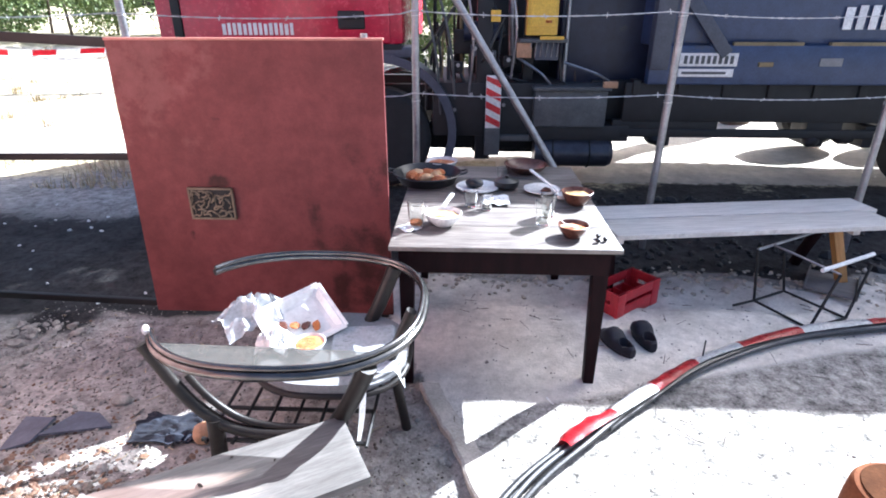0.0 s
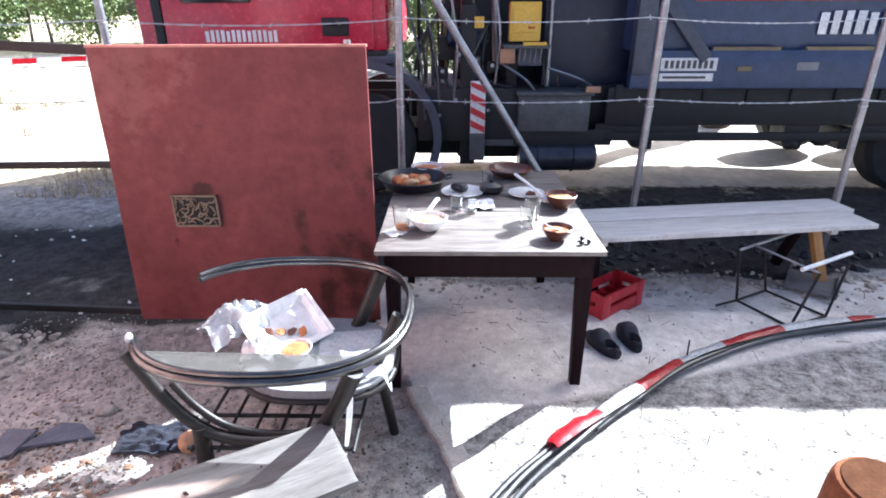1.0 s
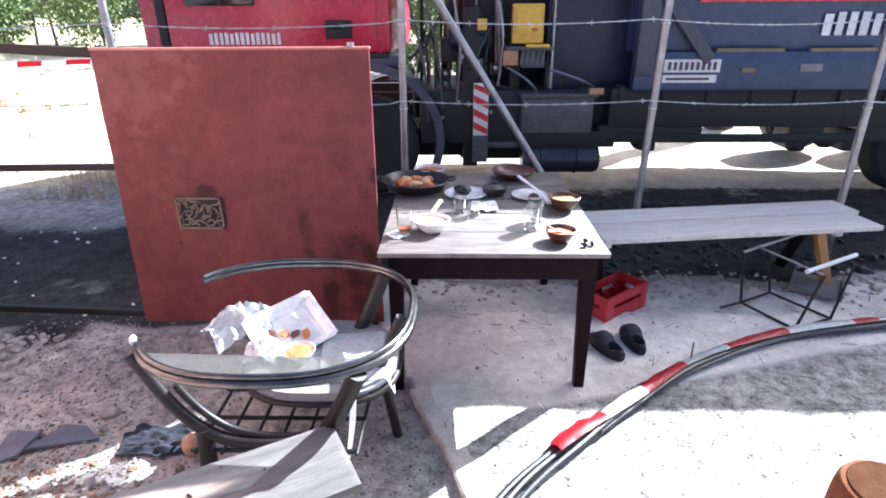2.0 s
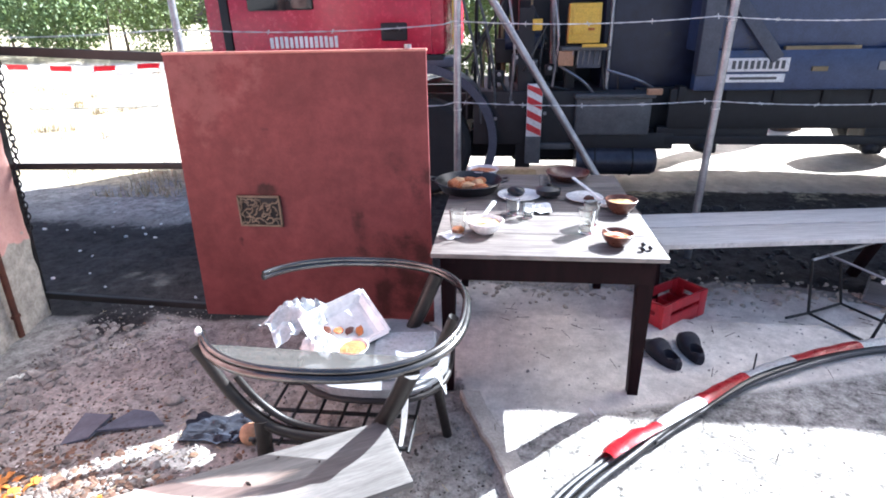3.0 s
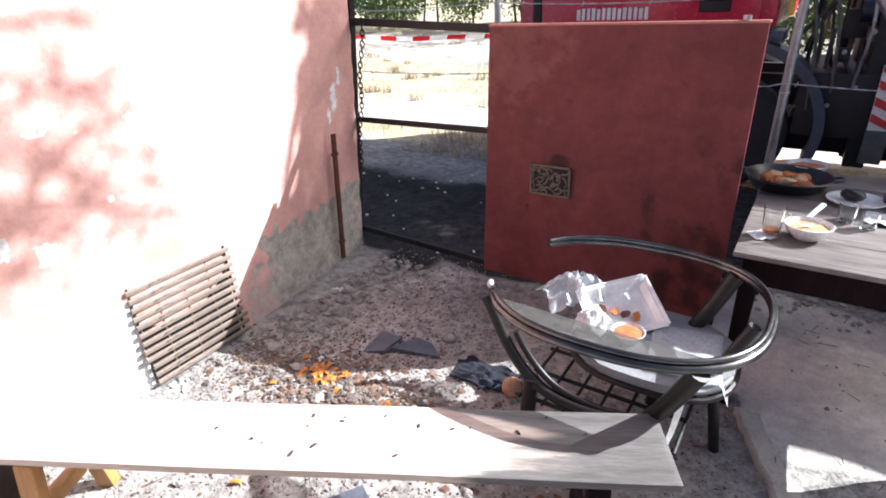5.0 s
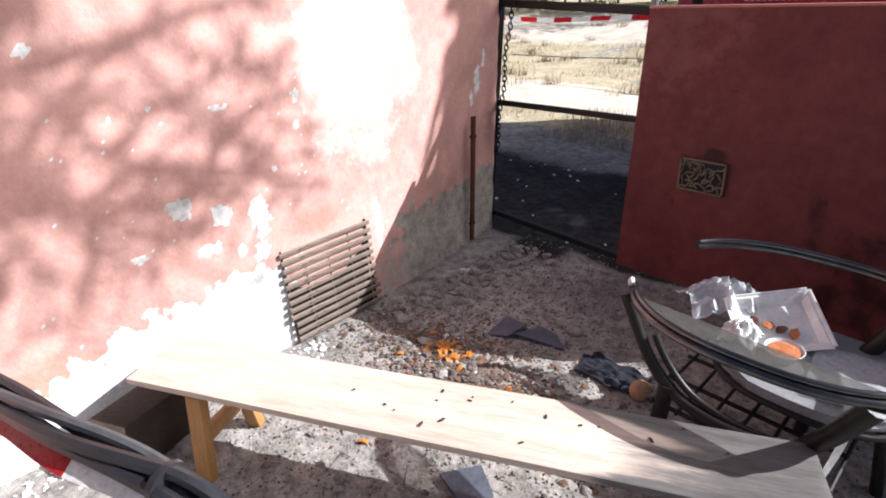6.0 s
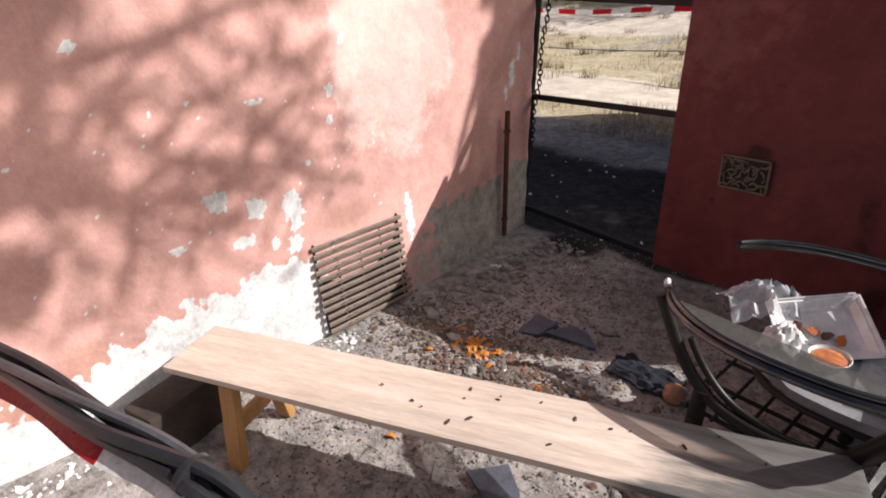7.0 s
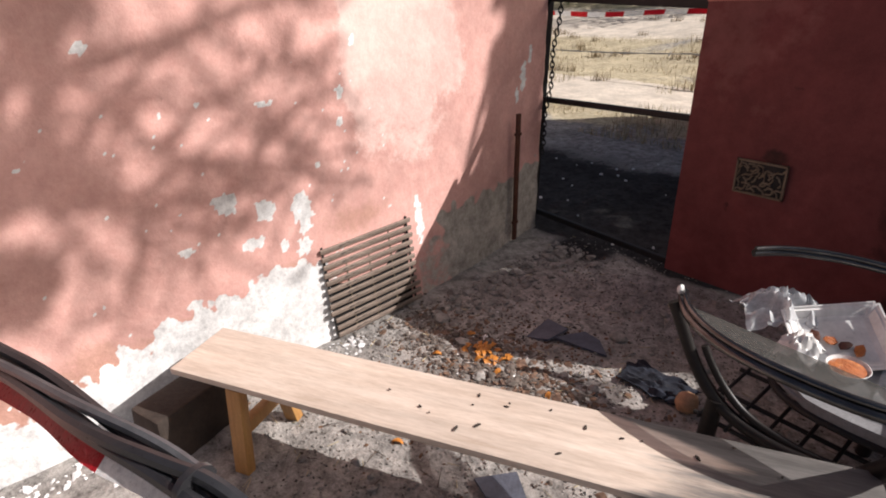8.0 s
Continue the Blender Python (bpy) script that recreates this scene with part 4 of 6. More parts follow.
def clog(x, y, ang):
    t = thing("rubber_clog", "black rubber clog on the sand", "shoe", pose(x, y, height(x, y), 0, 0, ang) @ Matrix.Scale(0.88, 4), "pair of clogs")
    b = B()
    n, seg = 34, 30
    rings = []
    for i in range(n):
        u = i / (n - 1)
        y0 = -0.138 + 0.276 * u
        w = 0.062 * (math.sin(math.pi * min(1, max(0.02, 0.05 + 0.91 * u))) ** 0.4) * (0.76 + 0.32 * smooth01(u * 1.3))
        h = 0.080 + 0.036 * smooth01((u - 0.40) / 0.2) - 0.052 * smooth01((u - 0.70) / 0.3) - 0.016 * smooth01((0.1 - u) / 0.1)
        ring = []
        for k in range(seg):
            a = 6.28319 * k / seg
            c, sn = math.cos(a), math.sin(a)
            x, z = w * math.copysign(abs(c) ** 0.8, c), max(0.004, h * (0.5 + 0.5 * math.copysign(abs(sn) ** 0.8, sn)))
            if z > 0.036:
                q = ((u - 0.25) / 0.175) ** 2 + (x / 0.040) ** 2
                z -= smooth01((1.0 - q) / 0.3) * (z - 0.026)
            ring.append(b.verts.new((x, y0, z)))
        rings.append(ring)
    for a, c in zip(rings, rings[1:]):
        for k in range(seg):
            b.faces.new((a[k], a[(k + 1) % seg], c[(k + 1) % seg], c[k]))
    b.faces.new(rings[0])
    b.faces.new(rings[-1][::-1])
    part("insole", lump(B(), (0, -0.069, 0.028), (0.027, 0.036, 0.005), 3.0, 0.05, 2), M_INSOLE, t, "dusty grey-brown insole")
    part("upper", b, M_RUBBER, t)
    sl = B()
    slab_from(sl, [(0.055 * math.sin(a) * (1.0 + 0.12 * math.cos(a)), 0.138 * math.cos(a)) for a in (6.28319 * k / 24 for k in range(24))], -0.004, 0.018)
    part("sole", sl, M_RUBBER, t)


clog(0.995, 2.14, 28)
clog(1.165, 2.22, 8)


def make_crate():
    t = thing("bottle_crate", "empty red plastic bottle crate", "crate", pose(1.16, 2.65, height(1.16, 2.65), 0, 0, 39))
    L, W, H, th = 0.41, 0.21, 0.18, 0.014
    part("bottom", box(B(), (0, 0, 0.012), (L, W, 0.02), bevel=0.003), M_CRATE, t)
    for s in (-1, 1):
        for nm, z, hh in (("lower_wall", 0.045, 0.09), ("rim", H - 0.03, 0.06)):
            part(nm, box(B(), (0, s * (W / 2 - th / 2), z), (L, th, hh), bevel=0.003), M_CRATE, t)
            part(nm, box(B(), (s * (L / 2 - th / 2), 0, z), (th, W - 2 * th, hh), bevel=0.003), M_CRATE, t)
    for sx in (-1, 1):
        for sy in (-1, 1):
            part("corner_post", box(B(), (sx * (L / 2 - 0.03), sy * (W / 2 - th / 2), H / 2), (0.075, th + 0.005, H), bevel=0.004), M_CRATE, t)
            part("corner_post", box(B(), (sx * (L / 2 - th / 2), sy * (W / 2 - 0.03), H / 2), (th + 0.005, 0.06, H), bevel=0.004), M_CRATE, t)
    for i in range(1, 4):
        part("divider", box(B(), (-L / 2 + L * i / 4, 0, 0.06), (0.005, W - 0.03, 0.08)), M_CRATE, t)
    part("divider", box(B(), (0, 0, 0.06), (L - 0.03, 0.005, 0.08)), M_CRATE, t)


make_crate()


def make_stool_frame():
    t = thing("stool_frame", "overturned black metal stool frame on the sand", "stool frame", pose(2.2, 2.6, 0.01))
    A, Bp, C, D = (-0.20, 0.09, 0), (-0.04, -0.24, 0), (0.06, 0.23, 0), (0.25, -0.11, 0)
    up = lambda p, dx, dy, z: (p[0] + dx, p[1] + dy, z)
    for p, q in ((A, Bp), (C, D), (A, C), (Bp, D), (A, (-0.36, 0.02, 0))):
        part("base_bar", rod(B(), p, q, 0.0085, seg=8), M_IRON, t)
    tops = {"A": up(A, -0.02, 0.06, 0.33), "B": up(Bp, 0.12, 0.05, 0.33), "C": up(C, -0.07, 0.0, 0.29), "D": up(D, 0.10, 0.07, 0.33)}
    for p, q in ((A, tops["A"]), (Bp, tops["B"]), (C, tops["C"]), (D, tops["D"])):
        part("leg", rod(B(), p, q, 0.0085, seg=8), M_IRON, t)
    part("top_bar", rod(B(), tops["A"], up(C, 0.20, 0.16, 0.36), 0.009, seg=8), M_GALV, t)
    part("top_bar", rod(B(), (0.0, -0.15, 0.335), (0.45, 0.10, 0.335), 0.013, seg=10), M_TWHITE, t, "pale painted crossbar")
    part("diagonal_bar", rod(B(), (-0.10, 0.22, 0.34), tops["B"], 0.007, seg=8), M_GALV, t)


make_stool_frame()
wt = thing("wooden_tray", "dark grey weathered wooden tray on the sand", "tray", pose(2.62, 2.92, 0.0, 0, 0, -35))
M_TRAYWOOD = mat("dark_tray_wood", (0.17, 0.165, 0.165), (0.09, 0.085, 0.085), rough=0.7, scale=5, fine=60, bump=0.3, stretch=(1, 10, 1), dist=0.003)
part("board", box(B(), (0, 0, 0.02), (0.30, 0.34, 0.018), bevel=0.003), M_TRAYWOOD, wt)
for s in (-1, 1):
    part("side", box(B(), (s * 0.145, 0, 0.035), (0.014, 0.34, 0.05), bevel=0.003), M_TRAYWOOD, wt)


pot = thing("overturned_pot", "brown terracotta pot overturned on the sunlit slab", "pot", pose(1.605, 0.915, 0.0))
part("pot_body", lathe(B(), [(0.172, 0), (0.176, 0.012), (0.172, 0.035), (0.163, 0.04), (0.158, 0.18), (0.152, 0.245), (0.142, 0.262), (0.125, 0.268), (0.05, 0.264), (0.014, 0.262)], 40), M_TERRA, pot)
part("base_disc", lathe(B(), [(0.128, 0.2685), (0.126, 0.272), (0.06, 0.271), (0.015, 0.270)], 36), M_LID, pot, "darker brown base")
part("rim_band", lathe(B(), [(0.176, 0.002), (0.182, 0.012), (0.180, 0.036), (0.171, 0.041)], 40), M_TERRA, pot)


def make_cables():
    """A bundle of cables wrapped in warning tape: along the slab, past the camera's feet and up to the wall's far end."""
    t = thing("cable_bundle", "black and grey cable bundle wrapped in red-white tape", "cable")
    path = [(4.6, 2.75, 0.03), (3.4, 2.50, 0.03), (2.65, 2.38, 0.03), (2.04, 2.25, 0.03), (1.45, 1.98, 0.03), (1.06, 1.70, 0.035), (0.72, 1.42, 0.03), (0.40, 1.13, 0.03),
            (0.16, 0.80, 0.03), (-0.02, 0.45, 0.06), (-0.25, 0.10, 0.22), (-0.45, -0.25, 0.60), (-0.62, -0.42, 0.93), (-0.78, -0.50, 1.075), (-0.90, -0.545, 1.10), (-1.10, -0.625, 1.11), (-1.42, -0.73, 1.10), (-1.9, -0.95, 1.12), (-2.57, -1.5, 1.2)]
    pts = smoothed(path, 12)
    n = len(pts)
    for k in range(5):
        line = []
        for i, p in enumerate(pts):
            a = 6.28319 * k / 5 + 0.055 * i + 0.5 * math.sin(i * 0.09 + k)
            tan = (pts[min(i + 1, n - 1)] - pts[max(i - 1, 0)]).normalized()
            side = tan.cross(Vector((0, 0, 1))).normalized()
            sp = 0.021 + (0.014 * smooth01((i - 66) / 10) * smooth01((110 - i) / 10))
            line.append(p + (sp * math.cos(a)) * side + Vector((0, 0, 0.016 * math.sin(a))))
        part("cable", sweep(B(), line, 0.0125 if k != 3 else 0.010, 8), M_CABLEG if k in (1, 3) else M_CABLE, t)
    for k, i0 in enumerate((14, 70, 118, 163)):
        i = min(i0, n - 2)
        d = (pts[i + 1] - pts[i]).normalized()
        ring = B()
        sweep(ring, [pts[i] - d * 0.006, pts[i] + d * 0.006], 0.0345, 12, flat=0.85)
        part("cable_tie", ring, M_CABLE, t)
    # tape: loosely wrapped lengths of alternating colour
    spans = [(0, 8, 1), (8, 16, 0), (16, 24, 1), (24, 27, 0), (27, 36, 1), (36, 44, 0), (44, 51, 1), (51, 60, 0), (60, 68, 1), (68, 77, 0), (150, 160, 0), (160, 176, 1), (176, 194, 0), (194, 214, 1)]
    for a0, a1, c in spans:
        b = B()
        prev = None
        for i in range(a0, min(a1, n - 1) + 1):
            tan = (pts[min(i + 1, n - 1)] - pts[max(i - 1, 0)]).normalized()
            side = tan.cross(Vector((0, 0, 1))).normalized()
            if side.y < 0:
                side = -side
            if i >= 130:
                side = -side
            th = (0.55 + 0.2 * math.sin(i * 0.23)) if i < 130 else 0.5 + 0.4 * math.sin(i * 0.12)
            row = []
            if i >= 130:
                near = Vector((tan.y, -tan.x, 0)).normalized()
                near = near if near.x > 0 else -near
                for q in range(5):
                    row.append(b.verts.new(pts[i] + near * (0.022 + 0.0062 * q + 0.004 * math.sin(i * 0.4) * q / 4) + Vector((0, 0, -0.012 - 0.005 * q))))
            for q in range(5 if i < 130 else 0):
                ang = th - 0.75 + 0.56 * q
                rr = 0.043 + 0.003 * math.sin(i * 1.7 + q) + (0.016 * (1 - q / 4) + (0.03 * (1 - q / 4) if 70 < i < 77 else 0) if i < 130 else 0)
                row.append(b.verts.new(pts[i] + side * (rr * math.cos(ang)) + Vector((0, 0, rr * (math.sin(ang) if i < 130 else -math.sin(ang))))))
            if prev:
                for q in range(4):
                    b.faces.new((prev[q], prev[q + 1], row[q + 1], row[q]))
            prev = row
        bmesh.ops.solidify(b, geom=b.faces[:], thickness=0.0015)
        part("tape", b, M_TWHITE if c else M_TRED, t, "white warning tape" if c else "red warning tape")


make_cables()

sh = thing("roof_slate", "grey broken slate lying on the ash", "slate", pose(-1.80, 1.37, height(-1.8, 1.37) + 0.012, 6, -8, -20), "broken slates")
part("piece", slab_from(B(), [(-0.12, 0.06), (-0.02, -0.13), (0.08, -0.05), (0.05, 0.09)], 0, 0.012), M_SLATE, sh, smooth=False)
s2 = thing("roof_slate", "grey broken slate lying on the ash", "slate", pose(-1.60, 1.44, height(-1.6, 1.44) + 0.008, -4, 3, 4), "broken slates")
part("piece", slab_from(B(), [(-0.14, -0.10), (0.14, -0.03), (0.04, 0.06), (-0.06, 0.07)], 0, 0.012), M_SLATE, s2, smooth=False)
copy_thing(sh, pose(-1.20, 0.45, height(-1.2, 0.45) + 0.01, 3, 2, 50))
copy_thing(s2, pose(-0.62, 0.62, height(-0.6, 0.62) + 0.01, 3, 2, 80))
eg = thing("shell", "tan rounded shell beside the chair leg", "shell", pose(-1.0, 1.37, height(-1.0, 1.37)))
part("body", lump(B(), (0, 0, 0.045), (0.045, 0.05, 0.055), 1.0, 0.12, 3), M_SHELL, eg)
st = thing("pale_stone", "pale rounded stone on the ash", "stone", pose(-1.52, 1.60, height(-1.52, 1.6)))
part("body", lump(B(), (0, 0, 0.022), (0.05, 0.035, 0.028), 4.0, 0.25, 3), M_STONE, st)
rg = thing("rag", "dark blue crumpled rag on the ground", "rag", pose(-1.17, 1.42, height(-1.17, 1.42)))
b = B()
bmesh.ops.create_grid(b, x_segments=26, y_segments=20, size=1.0)
for v in b.verts:
    x, y = v.co.x, v.co.y
    v.co = Vector((x * 0.17 * (1 + 0.2 * noise.noise(Vector((y * 2, 1, 0)))), y * 0.09 * (1 + 0.3 * noise.noise(Vector((x * 2, 5, 0)))), 0.02 + 0.035 * abs(noise.noise(Vector((x * 2.5, y * 2.5, 3))))))
bmesh.ops.solidify(b, geom=b.faces[:], thickness=0.004)
part("cloth", b, M_RAG, rg)
rnd = random.Random(21)
for i in range(34):
    x, y = rnd.gauss(-1.89, 0.075), rnd.gauss(0.965, 0.035)
    if 12 < i < 16:
        x, y = (-1.71, 0.30) if i == 13 else ((-1.45, 0.97) if i == 14 else (-2.05, 0.78)), None
        if isinstance(x, tuple):
            x, y = x
    o = thing("fruit_peel", "dried orange fruit peel on the ash", "peel", pose(x, y, height(x, y) + 0.008, rnd.uniform(-25, 25), rnd.uniform(-25, 25), rnd.uniform(0, 360)), "fruit peels")
    b = B()
    bmesh.ops.create_grid(b, x_segments=6, y_segments=4, size=1)
    for v in b.verts:
        v.co = Vector((v.co.x * 0.027, v.co.y * 0.011 * (1.1 - v.co.x ** 2 * 0.6), 0.010 - 0.014 * v.co.x ** 2 + 0.006 * noise.noise(v.co * 3 + Vector((i, 0, 0)))))
    bmesh.ops.solidify(b, geom=b.faces[:], thickness=0.003)
    part("skin", b, M_PEEL, o)
for x, y, h, mt, lab, lean in ((1.39, 1.97, 0.17, M_IRON, "thin dark wire stake standing in the sand", 2), (0.575, 1.64, 0.07, M_TWHITE, "white plastic stick leaning in the sand", 38)):
    o = thing("stake", lab, "stake", pose(x, y, -0.005, 0, -lean, 20))
    part("shaft", rod(B(), (0, 0, -0.03), (0, 0, h), 0.004, seg=8), mt, o)


def scatter(name, label, count, place, size, material, seed, kind_cat="rubble", flat=0.6, sub=1):
    r = random.Random(seed)
    protos = []
    for i in range(6):
        b = B()
        lump(b, (0, 0, 0), (1, 0.75, flat), i + seed * 1.3, 0.5, sub)
        protos.append(([v.co.copy() for v in b.verts], [[v.index for v in f.verts] for f in b.faces] if b.verts.index_update() is None else []))
        b.free()
    vs, fs = [], []
    for i in range(count):
        x, y = place(r)
        s = size * r.uniform(0.35, 1.0) * (1.8 if r.random() < 0.06 else 1)
        z = height(x, y) + s * flat * 0.35
        m = Matrix.Translation((x, y, z)) @ Euler((r.uniform(-0.5, 0.5), r.uniform(-0.5, 0.5), r.uniform(0, 6.28))).to_matrix().to_4x4() @ Matrix.Scale(s, 4)
        pv, pf = protos[i % 6]
        k = len(vs)
        vs += [tuple(m @ p) for p in pv]
        fs += [tuple(j + k for j in f) for f in pf]
    me = bpy.data.meshes.new(name)
    me.from_pydata(vs, [], fs)
    me.materials.append(material)
    return tagged(new(name, me), label, kind_cat, kind="stuff")


def soil_spot(r):
    while True:
        x, y = r.uniform(-2.55, 0.3), min(r.uniform(-0.3, 2.6), r.uniform(1.9, 2.75))
        if x < slab_edge(y) - 0.02:
            return x, y


def ash_spot(r):
    return r.gauss(-1.75, 0.45), r.gauss(0.9, 0.14)


def back_spot(r):
    return r.uniform(-4.2, -1.0), r.uniform(2.5, 4.8)


def ridge_spot(r):
    return r.uniform(-0.2, 3.4), r.gauss(3.0, 0.12)


def slab_spot(r):
    while True:
        x, y = r.uniform(0.1, 3.2), r.uniform(0.7, 2.9)
        if x > slab_edge(y) + 0.03:
            return x, y


scatter("gravel", "loose grey gravel on the trodden soil", 3600, soil_spot, 0.011, M_STONE, 5)
scatter("dark_gravel", "dark brown crumbs of soil and gravel", 2600, soil_spot, 0.0075, mat("soil_crumb", (0.12, 0.10, 0.085), (0.05, 0.042, 0.036), rough=0.95), 15, flat=0.5)
scatter("pale_chips", "small pale stone chips over the trodden soil", 3400, soil_spot, 0.0085, mat("chip", (0.42, 0.39, 0.36), (0.24, 0.22, 0.20), rough=0.95), 18, flat=0.45)
scatter("plaster_flakes", "fallen white plaster flakes along the wall", 260, lambda r: (-2.56 + abs(r.gauss(0, 0.10)), r.uniform(-1.2, 0.6)), 0.016, M_TWHITE, 16, flat=0.3)
scatter("rubble", "broken grey rubble along the wall's foot", 160, lambda r: (-2.5 + abs(r.gauss(0, 0.16)), r.uniform(1.0, 2.3)), 0.034, M_STONE, 17, flat=0.5, sub=2)
scatter("ash_rubble", "pale ash and broken rubble", 1500, ash_spot, 0.017, mat("pale_ash", (0.19, 0.155, 0.13), (0.07, 0.056, 0.047), rough=0.95, scale=20, bump=0.3), 6, flat=0.4)
scatter("brown_litter", "dark brown leaf litter by the wall", 900, lambda r: (max(-2.5, r.gauss(-1.8, 0.36)), r.gauss(1.0, 0.36)), 0.014, mat("dead_leaf", (0.21, 0.115, 0.065), (0.10, 0.055, 0.034), rough=0.85), 27, flat=0.22)
scatter("leaf_litter", "large curled brown leaves in the sunlit ash", 420, lambda r: (max(-2.45, r.gauss(-1.6, 0.42)), r.gauss(0.93, 0.13)), 0.030, mat("curled_leaf", (0.26, 0.155, 0.10), (0.085, 0.05, 0.035), rough=0.8, scale=30), 28, flat=0.16)
scatter("white_shards", "small white shards in the ash", 110, lambda r: (max(-2.45, r.gauss(-1.7, 0.42)), r.gauss(0.98, 0.16)), 0.012, M_TWHITE, 29, flat=0.3)
scatter("stones", "loose grey stones lying on the trodden soil", 190, soil_spot, 0.030, M_STONE, 33, flat=0.45, sub=2)
scatter("charcoal", "black charcoal bits among the ash", 170, lambda r: (max(-2.5, r.gauss(-1.7, 0.5)), r.gauss(1.05, 0.3)), 0.012, M_IRON, 7, flat=0.3)
scatter("ash_flakes", "white ash flakes on the dark soil behind the gate", 60, back_spot, 0.024, mat("white_ash", (0.74, 0.73, 0.72), rough=0.95), 8)
scatter("sand_clods", "pale clods along the sand's ridge", 300, ridge_spot, 0.027, mat("sand_clod", (0.48, 0.42, 0.35), (0.3, 0.26, 0.21), rough=0.95, scale=12), 9)
scatter("sand_grit", "small dark grit scattered over the sand", 500, slab_spot, 0.008, M_STONE, 10)
scatter("dark_clods", "dark clods of soil behind the sand", 500, lambda r: (r.uniform(-0.4, 3.6), r.uniform(3.1, 4.9)), 0.045, M_CHASSIS, 12)


def litter_sticks(name, label, count, place, ln, material, seed):
    r = random.Random(seed)
    b = B()
    for i in range(count):
        x, y = place(r)
        a, q = r.uniform(0, 6.28), ln * r.uniform(0.3, 1)
        z = height(x, y) + 0.006
        rod(b, (x, y, z), (x + q * math.cos(a), y + q * math.sin(a), z + r.uniform(0, 0.012)), 0.0022, 0.0012, seg=4)
    o = part(name, b, material, None, smooth=False)
    return tagged(o, label, "litter", kind="stuff")


litter_sticks("dry_twigs", "dark dry twigs and stalks on the ground", 200, lambda r: slab_spot(r) if r.random() < 0.6 else soil_spot(r), 0.10, M_BARK, 31)
litter_sticks("straw_bits", "pale straw bits on the trodden soil", 220, soil_spot, 0.06, M_STRAW, 32)


# ---- the truck behind the fence ----
def bars(parent, x, z, w, h, count, material, y, name="letter_block"):
    """A worn name, drawn as plain upright blocks."""
    pitch = w / count
    for i in range(count):
        b = B()
        bw, bh = pitch * (0.62 if i % 3 else 0.7), h * (1.0 if i % 4 else 0.92)
        box(b, (x + pitch * (i + 0.5), y, z + bh / 2), (bw, 0.006, bh), bevel=0.002)
        part(name, b, material, parent)


def wheel(parent, x, y, r=0.5, w=0.28):
    k = pose(x, y, r, 90, 0, 0)
    b = lathe(B(), [(r * 0.58, -w / 2), (r * 0.9, -w / 2), (r, -w / 2 + 0.05), (r, w / 2 - 0.05), (r * 0.9, w / 2), (r * 0.58, w / 2)], 40)
    tyre = part("wheel", b, M_TYRE, parent, "worn black truck tyre")
    tyre.matrix_basis = k
    part("rim", lathe(B(), [(r * 0.58, -w / 2 + 0.01), (r * 0.58, w / 2 - 0.02), (r * 0.5, w / 2 - 0.04), (r * 0.28, w / 2 - 0.10), (r * 0.22, w / 2 - 0.02), (0.01, w / 2 - 0.01)], 32), M_TOOL, tyre)
    for i in range(8):
        a = 6.28319 * i / 8
        part("wheel_nut", rod(B(), (r * 0.38 * math.cos(a), r * 0.38 * math.sin(a), w / 2 - 0.09), (r * 0.38 * math.cos(a), r * 0.38 * math.sin(a), w / 2 - 0.04), 0.016, seg=6), M_CHASSIS, tyre)
    return tyre


